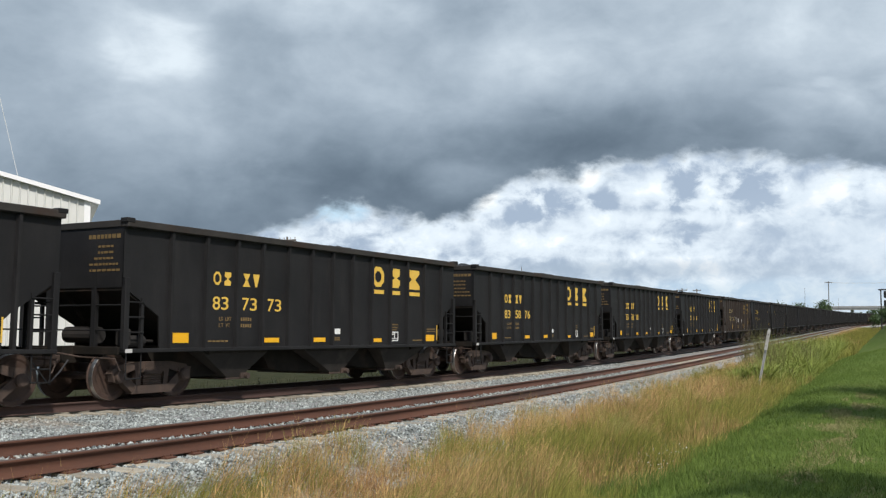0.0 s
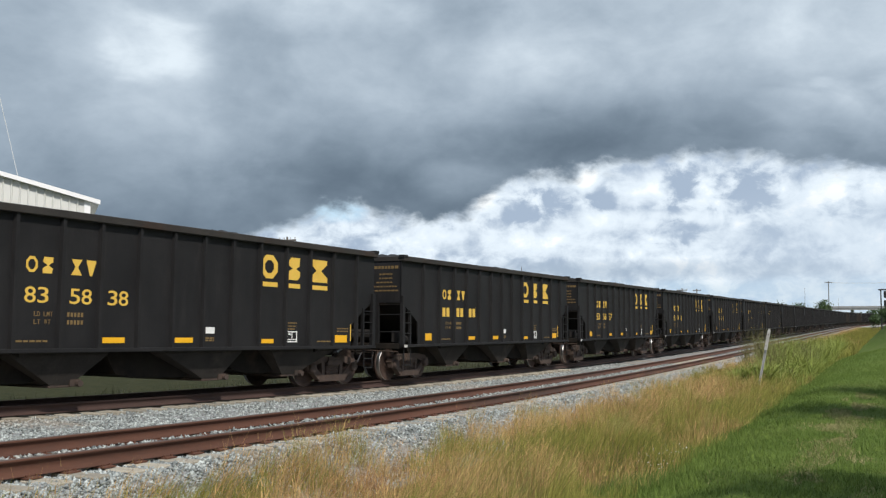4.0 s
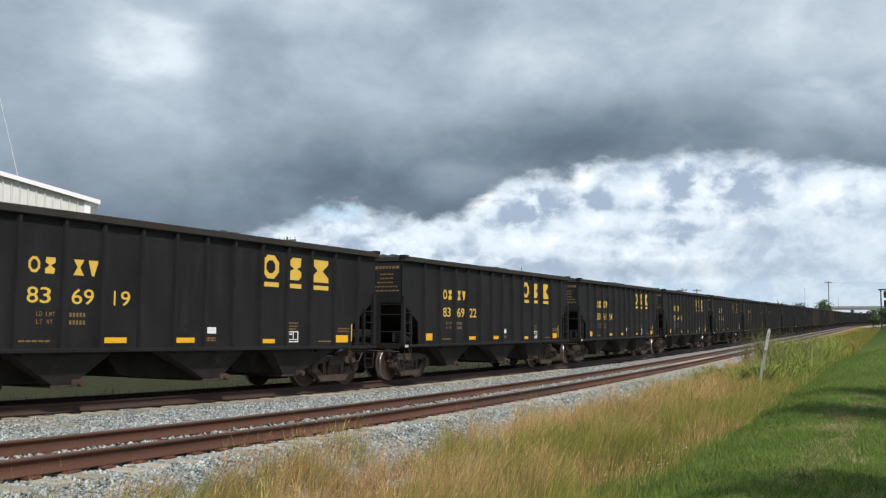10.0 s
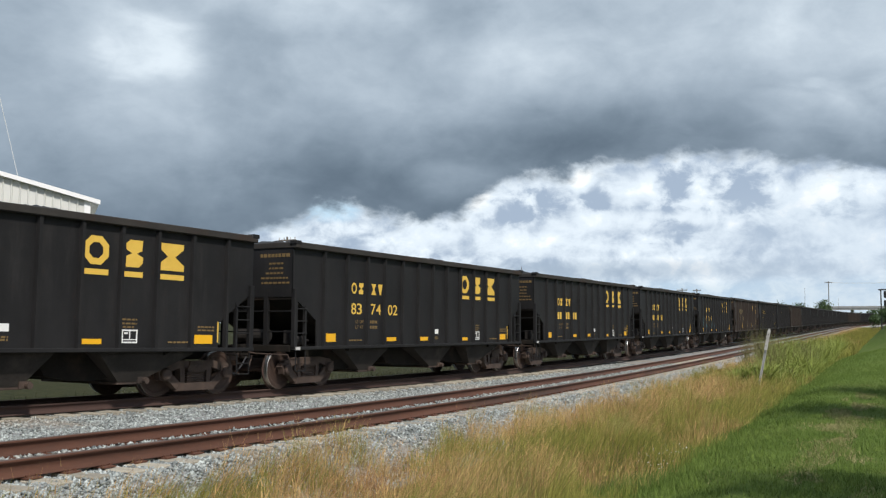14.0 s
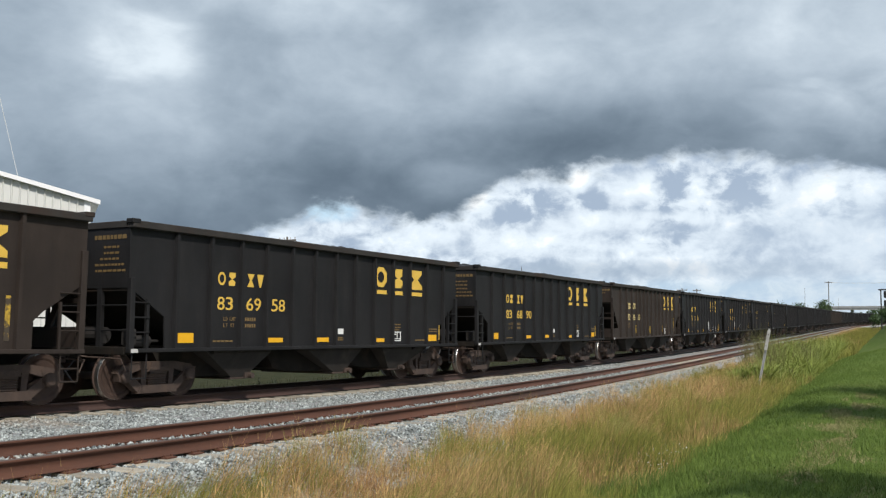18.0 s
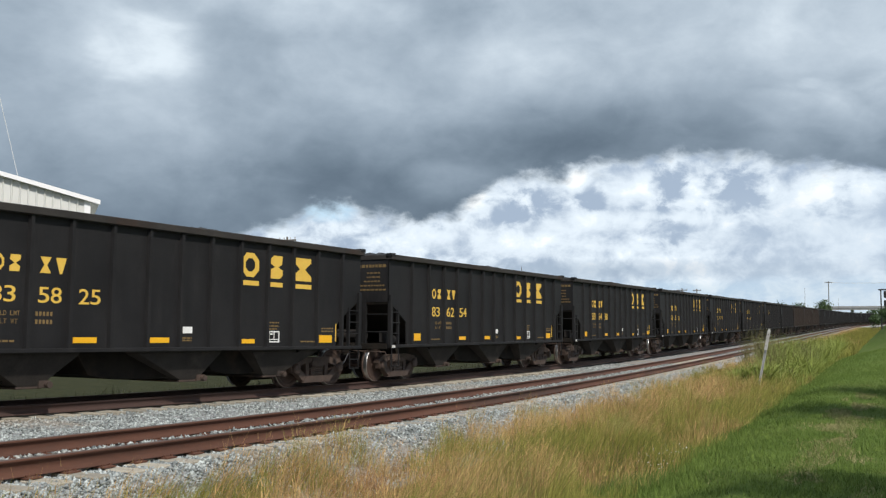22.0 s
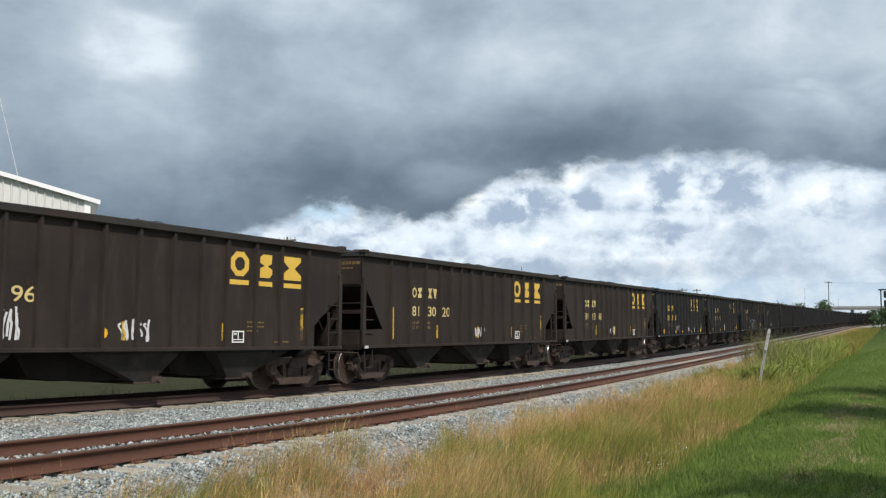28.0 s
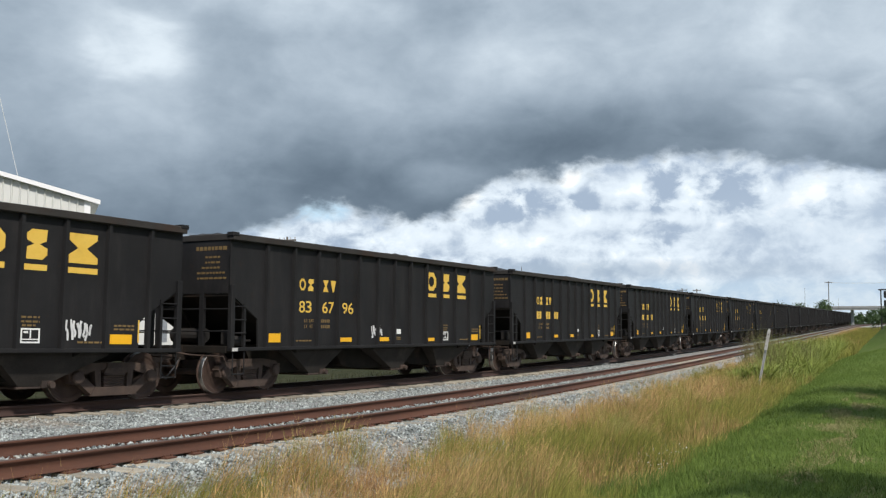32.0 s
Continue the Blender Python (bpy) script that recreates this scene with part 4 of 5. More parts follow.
def digit_meshes():
    """Flat solid figures from the built-in font."""
    made = {}
    for ch in "0123456789LDMTW":
        cu = bpy.data.curves.new("figure", "FONT")
        cu.body = ch
        cu.size = 1.0
        cu.extrude = 0.01
        cu.offset = 0.004
        ob = bpy.data.objects.new("figure", cu)
        scene.collection.objects.link(ob)
        bpy.context.view_layer.update()
        made[ch] = bpy.data.meshes.new_from_object(ob.evaluated_get(bpy.context.evaluated_depsgraph_get()))
        bpy.data.objects.remove(ob)
        bpy.data.curves.remove(cu)
    return made


def write(bm, figures, text, u, z, height, width, y):
    """A row of figures, each given the same width, standing on the side panel."""
    n = len(text)
    for k, ch in enumerate(text):
        if ch == " ":
            continue
        me = figures[ch]
        co = np.empty(len(me.vertices) * 3, dtype=np.float32)
        me.vertices.foreach_get("co", co)
        co = co.reshape(-1, 3)
        x0, x1, y0, y1 = co[:, 0].min(), co[:, 0].max(), co[:, 1].min(), co[:, 1].max()
        cell = width / n
        vs = []
        for cx, cy, cz in co:
            fx = (cx - x0) / max(x1 - x0, 1e-3) if ch != "1" else 0.5 + (cx - (x0 + x1) / 2) * 1.6
            vs.append(bm.verts.new((u + k * cell + fx * cell * 0.86 - HALF, y + (-0.004 if cz > 0 else 0.0), z + (cy - y0) / (y1 - y0) * height)))
        for f in me.polygons:
            try:
                bm.faces.new([vs[i] for i in f.vertices])
            except ValueError:
                pass


def scribble(bm, u0, u1, z0, z1, seed, thick=0.035, n=5):
    """Loose looping spray-can strokes, no letters."""
    r = random.Random(seed)
    y = -(SIDE - DEEP + 0.004)
    step = (u1 - u0) / n
    for k in range(n):
        x = u0 + step * (k + 0.5)
        c = [Vector((x + r.uniform(-0.75, 0.75) * step, 0, z)) for z in (r.uniform(z0, z0 + 0.1), r.uniform(z0, z1) + 0.1, r.uniform(z0, z1) - 0.1, z1 - r.uniform(0, 0.12))]
        if r.random() < 0.5:
            c[1], c[2] = c[2] + Vector((step, 0, 0)), c[1] - Vector((step, 0, 0))
        pts = []
        for q in range(11):
            f = q / 10
            pts.append(c[0] * (1 - f) ** 3 + c[1] * (3 * f * (1 - f) ** 2) + c[2] * (3 * f * f * (1 - f)) + c[3] * f ** 3)
        rows = []
        for q, p in enumerate(pts):
            d = pts[min(q + 1, 10)] - pts[max(q - 1, 0)]
            w = Vector((-d.z, 0, d.x)).normalized() * thick * r.uniform(0.4, 0.6)
            rows.append([bm.verts.new((p.x + e * w.x - HALF, yy, p.z + e * w.z)) for e, yy in ((-1, y - 0.004 - k * 0.0004), (1, y - 0.004 - k * 0.0004), (1, y), (-1, y))])
        for a, b in zip(rows, rows[1:]):
            for q in range(4):
                bm.faces.new((a[q], a[(q + 1) % 4], b[(q + 1) % 4], b[q]))
        bm.faces.new(rows[0][::-1])
        bm.faces.new(rows[-1])


def block_graffiti(car, u0, u1, z0, z1, paint="graffiti", filled=True):
    """A row of tall grey sprayed shapes with white outlines."""
    r = random.Random(77)
    y = -(SIDE - DEEP + 0.004)
    fill, line = bmesh.new(), bmesh.new()
    n = 6
    for k in range(n):
        a, b = u0 + (u1 - u0) * k / n, u0 + (u1 - u0) * (k + 0.86) / n
        top, low = z1 - r.uniform(0, 0.12), z0 + r.uniform(0, 0.06)
        pts = [(a + r.uniform(0, 0.15), low), (b - r.uniform(0, 0.2), low), (b - r.uniform(0.05, 0.2), (low + top) / 2), (b, top), (a, top - r.uniform(0, 0.06)), (a + r.uniform(0.1, 0.22), (low + top) / 2)]
        pts = [(p[0] - HALF, p[1]) for p in pts]
        if filled:
            prism(fill, pts, y - 0.0015, y + 0.001)
        for p, q in zip(pts, pts[1:] + pts[:1]):
            d = Vector((q[0] - p[0], q[1] - p[1]))
            w = Vector((-d.y, d.x)).normalized() * 0.016
            prism(line, [(p[0] + w.x, p[1] + w.y), (q[0] + w.x, q[1] + w.y), (q[0] - w.x, q[1] - w.y), (p[0] - w.x, p[1] - w.y)], y - 0.005, y - 0.0025)
    if filled:
        draw_in(tagged(part("graffiti_fill", fill, M["graffiti_grey"], car, "smudged grey sprayed graffiti fill"), kind="stuff"))
    draw_in(tagged(part("graffiti_outline", line, M[paint], car, "sprayed graffiti outline"), kind="stuff"))


NUMBERS = "837373 835876 835808 836546 823212 835838 - 835657 835952 835345 836722 836870 836768 836919 836922 836164 836492 836222 835646 837402 - - 836260 811993 836958 836890 822683 835263 835380 835825 836254 836488 836502 835963 835529 835537 - 834596 813020 811338 836776 835712 837348 836796".split()
KIND_B = (4, 23, 26, 37, 38, 39)
GRAFFITI = {4: [(5.9, 6.8, 1.7, 2.2, "graffiti"), (7.4, 8.0, 1.75, 2.1, "graffiti"), (9.3, 9.9, 1.6, 2.0, "graffiti")], 22: [(1.4, 2.0, 1.5, 2.1, "graffiti_teal"), (2.6, 3.2, 1.35, 1.7, "graffiti_teal"), (4.5, 5.6, 1.35, 1.75, "graffiti_teal"), (6.1, 6.6, 1.3, 1.7, "graffiti_teal")],
            16: [(2.35, 3.05, 1.3, 1.78, "graffiti_grey")], 17: [(2.45, 3.15, 1.3, 1.6, "graffiti_grey")], 27: [(8.3, 9.0, 1.2, 1.8, "graffiti"), (11.0, 11.5, 1.2, 1.6, "graffiti")], 28: [(4.5, 5.4, 1.3, 1.8, "graffiti"), (8.0, 8.6, 1.3, 1.7, "graffiti")], 36: [(11.2, 11.8, 1.25, 1.65, "graffiti")], 37: [(4.4, 5.0, 1.2, 1.8, "graffiti"), (7.2, 8.1, 1.2, 1.65, "graffiti")],
            38: [(7.1, 7.9, 1.2, 1.6, "graffiti")], 39: [(6.6, 7.3, 1.2, 1.6, "graffiti")], 40: [(5.1, 5.8, 1.2, 1.6, "graffiti"), (8.3, 8.8, 1.2, 1.5, "graffiti")], 41: [(6.3, 7.0, 1.2, 1.55, "graffiti")], 42: [(11.1, 11.7, 1.2, 1.6, "graffiti")], 43: [(6.0, 6.6, 1.25, 1.6, "graffiti")]}
FIRST, LAST, FAR_LAST = -1, 55, 61


def build_train():
    figures = digit_meshes()
    MESH["wheelset"], MESH["side_frame"], MESH["springs"] = wheelset(), side_frame(), springs()
    kinds = {k: build_car(k) for k in "AB"}
    for k in "AB":
        for w in kinds[k][1]:
            spin(w)
    cars = {}
    for i in range(FIRST, LAST + 1):
        kind = "B" if i in KIND_B else "A"
        model, _ = kinds[kind]
        if kind in kinds and model.get("used"):
            car = copy_thing(model, Matrix())
        else:
            car = model
            model["used"] = 1
        cars[i] = car
    for i, car in cars.items():
        if "used" in car:
            del car["used"]
        y = -(SIDE - DEEP + 0.0005)
        text = NUMBERS[i] if 0 <= i < len(NUMBERS) else "-"
        for k, u in enumerate((2.70, 3.68, 4.64) if i in KIND_B else (2.50, 3.50, 4.42)):
            bm = bmesh.new()
            if text == "-":
                for c in range(2):
                    box(bm, u + c * 0.28 - HALF, u + c * 0.28 + 0.2 - HALF, y - 0.004, y, 1.89, 2.17)
            else:
                write(bm, figures, text[2 * k:2 * k + 2], u, 1.885, 0.29, 0.56, y)
            ob = part("car_number", bm, M["pale_yellow"] if i in KIND_B else M["yellow"], car)
            ob.location.x += 0.13
            draw_in(ob)
        bm = bmesh.new()
        write(bm, figures, "LD LMT", 2.72, 1.645, 0.085, 0.42, y)
        write(bm, figures, "LT WT", 2.72, 1.50, 0.085, 0.38, y)
        for z in (1.645, 1.50):
            for k in range(5):
                box(bm, 3.46 + k * 0.08 - HALF, 3.51 + k * 0.08 - HALF, y - 0.004, y, z, z + 0.08)
        ob = tagged(part("weight_stencil", bm, M["dull_yellow"], car), kind="stuff")
        ob.location.x += 0.13
        draw_in(ob)
        for k, (u0, u1, z0, z1, ink) in enumerate(GRAFFITI.get(i, ())):
            bm = bmesh.new()
            scribble(bm, u0, u1, z0, z1, i * 10 + k, 0.045, 8)
            draw_in(tagged(part("graffiti", bm, M[ink], car, "loose sprayed graffiti strokes"), kind="stuff"))
    tail = build_far_car()
    for i in range(LAST + 1, FAR_LAST + 1):
        cars[i] = tail if i == LAST + 1 else copy_thing(tail, Matrix())
    block_graffiti(cars[42], 5.35, 9.3, 1.14, 1.98)
    block_graffiti(cars[23], 5.2, 10.2, 1.18, 1.74, "graffiti_grey", False)
    return cars


# ---- how the train runs ----
PX = np.arange(-1300.0, 1400.0, 0.5)
PY, PZ = track_line(PX)
PS = np.concatenate([[0], np.cumsum(np.hypot(np.diff(PX), np.diff(PY)))])
S_REF = float(np.interp(0.0, PX, PS)) + 15.0873


def gone(t):
    """Metres that the train has run at t: it eases off, then gathers speed."""
    q = t - 16.0
    return ((((-9.189e-07 * q - 1.9035e-05) * q + 2.99608e-04) * q + 1.117088e-02) * q + 19.971485) * q + 318.19


def car_length(i):
    return (LEN + (EXTRA if i in KIND_B else 0.0)) * ALONG


def front_of(i):
    """Metres from the front of car 0 to the front of car i."""
    return sum(car_length(j) + GAP * ALONG for j in range(i)) if i >= 0 else -sum(car_length(j) + GAP * ALONG for j in range(i, 0))


def line_point(s):
    x = float(np.interp(s, PS, PX))
    y, z = track_line(x)
    return Vector((x, float(y), float(z)))


def car_pose(i, t):
    s = S_REF + front_of(i) - gone(t)
    a, b = line_point(s + 1.30 * ALONG), line_point(s + car_length(i) - 1.30 * ALONG)
    d = (b - a).normalized()
    return pose(*(a + d * (HALF - 1.30) * ALONG), 0, -math.degrees(math.atan2(d.z, math.hypot(d.x, d.y))), math.degrees(math.atan2(d.y, d.x)))


def spin(w):
    """The wheels roll towards the camera with the train, a row for every picture of the film."""
    at = w.location.copy()
    rows = []
    for k in range(0, 32 * FPS + 1):
        t = k / FPS
        turn = -gone(t) / WHEEL_R
        rows.append((t, Matrix.Translation(at) @ Matrix.Rotation(turn, 4, "Y")))
    walk(w, rows)


def motions():
    walk(CLOUDS, [(0.0, pose(0, 0, 0, 0, 0, -0.55)), (32.0, pose(0, 0, 0, 0, 0, 0.55))])
    for i, car in CARS.items():
        walk(car, [(k * 0.5, car_pose(i, k * 0.5)) for k in range(65)])


CARS = build_train()
track("empty_track", near_track, "rusty empty railway track on grey ballast", 3.0, 60.0)
track("train_track", track_line, "rusty railway track under the coal train", 4.0, 40.0, False)


# ---- ballast stones, joined ----
def stones(name, n, x0, x1, seed, lo, hi, size, zf, mat, label, keep=None):
    rng = np.random.default_rng(seed)
    # denser where the camera stands nearer
    x = x0 + (x1 - x0) * rng.random(n) ** 1.7
    f = rng.random(n)
    a, b = lo(x), hi(x)
    y = a + (b - a) * f
    if keep is not None:
        k = keep(x, y)
        x, y = x[k], y[k]
        n = len(x)
    z = zf(x, y) + rng.uniform(-0.012, 0.018, n)
    r = size * rng.uniform(0.55, 1.25, n)
    base = np.array([(1, 0, 0), (-1, 0, 0), (0, 1, 0), (0, -1, 0), (0, 0, 1), (0, 0, -1)], dtype=float)
    tri = np.array([(0, 2, 4), (2, 1, 4), (1, 3, 4), (3, 0, 4), (2, 0, 5), (1, 2, 5), (3, 1, 5), (0, 3, 5)])
    jit = base[None] * rng.uniform(0.6, 1.3, (n, 6, 1)) + rng.normal(0, 0.28, (n, 6, 3))
    ca, sa = np.cos(rng.uniform(0, 6.28, n)), np.sin(rng.uniform(0, 6.28, n))
    px = jit[:, :, 0] * ca[:, None] - jit[:, :, 1] * sa[:, None]
    py = jit[:, :, 0] * sa[:, None] + jit[:, :, 1] * ca[:, None]
    co = np.stack([px, py, jit[:, :, 2] * 0.8], -1) * r[:, None, None] + np.stack([x, y, z], -1)[:, None, :]
    faces = (tri[None] + (np.arange(n) * 6)[:, None, None]).reshape(-1, 3)
    return tagged(new(name, raw_mesh(name, co.reshape(-1, 3), faces, mat)), label, "stones", kind="stuff")


def crib_z(x, y):
    """The stones stand higher between the rails of the empty track."""
    return bed_z(x, y) + 0.05 * (np.abs(y - near_track(x)[0]) < 0.66)


def off_ties(x, y):
    """Leave the ties of both tracks mostly bare."""
    spare = np.random.default_rng(1).random(len(x)) < 0.88
    yn, yt = near_track(x)[0], track_line(x)[0]
    on = (np.abs(((x - 3.0 + 0.265) % 0.53) - 0.265) < 0.12) & (np.abs(y - yn) < 1.32)
    under = (np.abs(((x - 4.0 + 0.265) % 0.53) - 0.265) < 0.12) & (np.abs(y - yt) < 1.32)
    return ~((on | under) & spare)


stones("ballast_stones", 92000, 4.0, 48.0, 21, lambda x: near_track(x)[0] - 2.3, lambda x: track_line(x)[0] - 0.8, 0.030, crib_z, M["stone"], "loose crushed granite ballast stones", off_ties)
stones("ballast_shoulder_stones", 32000, 4.0, 42.0, 22, lambda x: near_track(x)[0] - 3.0, lambda x: near_track(x)[0] - 0.85, 0.029, lambda x, y: np.maximum(bed_z(x, y), ground_z(x, y)), M["stone"], "scattered ballast stones at the grass edge", off_ties)


# ---- grass blades ----
def blades(name, x, y, z, height, width, lean, mat, label, rng, segs=2, droop=0.5, kind="stuff"):
    n = len(x)
    ang = rng.uniform(0, math.tau, n)
    wx, wy = np.cos(ang) * width / 2, np.sin(ang) * width / 2
    lx = lean[:, 0]
    ly = lean[:, 1]
    rows = segs + 1
    co = np.zeros((n, rows * 2, 3))
    for k in range(rows):
        f = k / segs
        taper = 1 - 0.85 * f
        bend = f ** (1 + droop)
        for s, c in ((-1, 0), (1, 1)):
            co[:, k * 2 + c, 0] = x + s * wx * taper + lx * height * bend
            co[:, k * 2 + c, 1] = y + s * wy * taper + ly * height * bend
            co[:, k * 2 + c, 2] = z + height * (f - 0.18 * bend * np.hypot(lx, ly))
    q = []
    for k in range(segs):
        q.append([2 * k, 2 * k + 1, 2 * k + 3, 2 * k + 2])
    faces = (np.array(q)[None] + (np.arange(n) * rows * 2)[:, None, None]).reshape(-1, 4)
    return tagged(new(name, raw_mesh(name, co.reshape(-1, 3), faces, mat)), label, "grass", kind=kind)


def patchy(x, y, s, seed):
    """Soft noise, 0 to 1, over the ground."""
    return (np.sin(x * s + seed) * np.cos(y * s * 1.3 + seed * 2.1) + np.sin(x * s * 2.3 + y * s * 1.7 + seed * 0.7) * 0.6 + np.cos(x * s * 0.6 - y * s * 2.9 + seed) * 0.5) / 4.2 + 0.5


LATTICE = np.random.default_rng(99).random((128, 128))


def drift(x, y, size, seed=0.0):
    """Soft irregular noise over the ground, 0 to 1, with lumps about as large as size."""
    out, amp, tot = 0.0, 1.0, 0.0
    for k in range(3):
        a, b = (x + seed * 7.7) / size * 2 ** k + 40, (y + seed * 3.1) / size * 2 ** k + 40
        i, j = np.floor(a).astype(int), np.floor(b).astype(int)
        f, g = a - i, b - j
        f, g = f * f * (3 - 2 * f), g * g * (3 - 2 * g)
        L = lambda p, q: LATTICE[p % 128, q % 128]
        out = out + amp * ((L(i, j) * (1 - f) + L(i + 1, j) * f) * (1 - g) + (L(i, j + 1) * (1 - f) + L(i + 1, j + 1) * f) * g)
        tot += amp
        amp *= 0.55
    return np.clip((out / tot - 0.5) * 1.7 + 0.5, 0, 1)


def tall_grass():
    rng = np.random.default_rng(5)
    n = 400000
    x = 3.5 + 95 * rng.random(n) ** 2.0
    y = rng.uniform(3.0, 8.3, n)
    yn = verge_line(x)[0]
    edge = yn - 2.0 + 0.5 * sm(-x, -15, -7) + 1.1 * (drift(x, y, 1.1, 3.0) - 0.5) + rng.normal(0, 0.12, n)
    edge = np.minimum(edge, near_track(x)[0] - 1.62 + 0.8 * (drift(x, y, 0.9, 11.0) - 0.5) + rng.normal(0, 0.10, n))
    inner = 3.18 + 1.1 * (drift(x, y, 1.3, 1.0) - 0.5) + 0.012 * np.maximum(x - 15, 0) + rng.normal(0, 0.30, n)
    clump = drift(x, y, 0.38, 7.0) + 0.35 * rng.random(n)
    keep = (y < edge) & (y > inner) & (clump > 0.50) & ((edge - y > 0.5) | (drift(x, y, 0.3, 5.0) > 0.42))
    x, y = x[keep], y[keep]
    n = len(x)
    across = np.clip((y - 3.3) / 3.6, 0, 1)
    gold = 0.10 + 0.62 * across + 1.15 * (drift(x, y, 1.6, 2.0) - 0.5) + 0.45 * (drift(x, y, 0.45, 6.0) - 0.5) + rng.normal(0, 0.15, n) - 0.25 * sm(x, 36, 46)
    tuft = drift(x, y, 0.55, 4.0)
    h = rng.uniform(0.20, 0.62, n) * (0.30 + 1.3 * tuft) * (1.0 - 0.25 * sm(across, 0.75, 1.0)) * (0.68 + 0.32 * sm(across, 0.0, 0.25))
    lean = np.stack([rng.normal(0.36, 0.28, n) + 0.5 * (drift(x, y, 0.7, 8.0) - 0.5), rng.normal(-0.10, 0.28, n) + 0.6 * (drift(x, y, 0.7, 9.0) - 0.5)], -1)
    z = np.where(y > near_track(x)[0] - 2.42, np.maximum(ground_z(x, y), bed_z(x, y)), ground_z(x, y)) - 0.02
    w = rng.uniform(0.004, 0.0095, n) * (1 + np.maximum(x - 20, 0) * 0.025)
    g = gold > 0.5
    rust = g & (drift(x, y, 0.9, 12.0) + 0.25 * rng.random(n) > 0.82)
    blades("reddish_dry_grass", x[rust], y[rust], z[rust], h[rust] * 1.0, w[rust] * 0.8, lean[rust], M["blade_rust"], "reddish brown dried grass among the gold", rng, 3)
    g = g & ~rust
    blades("tall_dry_grass", x[g], y[g], z[g], h[g] * 1.12, w[g] * 0.8, lean[g], M["blade_gold"], "tall dry golden grass along the track edge", rng, 3)
    q = ~g & ~rust
    blades("tall_green_grass", x[q], y[q], z[q], h[q] * 0.95, w[q], lean[q], M["blade_green"], "tall yellowish green grass in the ditch", rng, 3)
    # seed heads: short thick tips on some of the golden stems
    k = np.flatnonzero(g)[::4]
    tip = h[k] * 1.12
    tx = x[k] + lean[k, 0] * tip
    ty = y[k] + lean[k, 1] * tip
    tz = z[k] + tip * (1 - 0.18 * np.hypot(lean[k, 0], lean[k, 1]))
    blades("grass_seed_heads", tx - 0.02 * lean[k, 0], ty, tz - 0.05, np.full(len(k), 0.09), 0.0085 * (1 + np.maximum(x[k] - 20, 0) * 0.02), lean[k], M["blade_gold"], "golden seed heads on tall grass", rng, 2)


def lawn():
    rng = np.random.default_rng(6)
    n = 170000
    x = 8.0 + 60 * rng.random(n) ** 1.8
    y = rng.uniform(-1.2, 4.3, n)
    lim = 3.55 + 1.1 * (drift(x, y, 1.3, 1.0) - 0.5) + 0.012 * np.maximum(x - 15, 0)
    keep = (y < lim) & (y > -0.6) & (drift(x, y, 0.5, 9.0) + 0.5 * rng.random(n) > 0.40)
    x, y = x[keep], y[keep]
    n = len(x)
    h = rng.uniform(0.03, 0.085, n) * (0.6 + 1.0 * drift(x, y, 0.9, 5.0)) * (1 + 1.3 * sm(y, 2.2, 3.4))
    lean = np.stack([rng.normal(0.1, 0.35, n), rng.normal(0, 0.35, n)], -1)
    blades("lawn_grass", x, y, ground_z(x, y) - 0.005, h, rng.uniform(0.006, 0.012, n), lean, M["blade_lawn"], "short mown green lawn grass", rng, 1)
    # dry thatch in a worn track
    n = 26000
    x = rng.uniform(9, 34, n)
    y = 0.86 + 0.10 * np.sin(x * 0.35) + rng.normal(0, 0.30, n)
    y[::4] = rng.uniform(0.0, 3.4, len(y[::4]))
    k = drift(x * 0.25, y, 0.45, 1.5) - 0.35 * np.abs(y - 0.9) - 0.010 * np.maximum(x - 15, 0) > 0.40
    x, y = x[k], y[k]
    n = len(x)
    lean = np.stack([rng.normal(0, 0.8, n), rng.normal(0, 0.8, n)], -1)
    blades("dry_thatch", x, y, ground_z(x, y), rng.uniform(0.03, 0.07, n), np.full(n, 0.010), lean, M["thatch"], "dry straw thatch worn into the lawn", rng, 1)


def far_verge():
    """The same rough verge, farther down the line, in broader tufts."""
    rng = np.random.default_rng(15)
    n = 22000
    x = 70 + 190 * rng.random(n) ** 1.4
    yn = near_track(x)[0]
    y = yn - 2.0 - rng.random(n) ** 1.3 * 5.2
    h = rng.uniform(0.25, 0.75, n) * (0.6 + 0.8 * patchy(x, y, 0.7, 4.0))
    lean = np.stack([rng.normal(0.2, 0.3, n), rng.normal(0, 0.3, n)], -1)
    z = ground_z(x, y) - 0.02
    w = rng.uniform(0.02, 0.05, n)
    g = drift(x, y, 6.0, 2.2) + 0.35 * rng.random(n) + 0.9 * sm(yn - y, 3.4, 2.0) > 1.02
    blades("far_dry_verge", x[g], y[g], z[g], h[g], w[g], lean[g], M["blade_gold"], "dry golden grass verge down the line", rng, 2)
    blades("far_green_verge", x[~g], y[~g], z[~g], h[~g], w[~g], lean[~g], M["blade_green"], "green grass verge down the line", rng, 2)


tall_grass()
lawn()
far_verge()


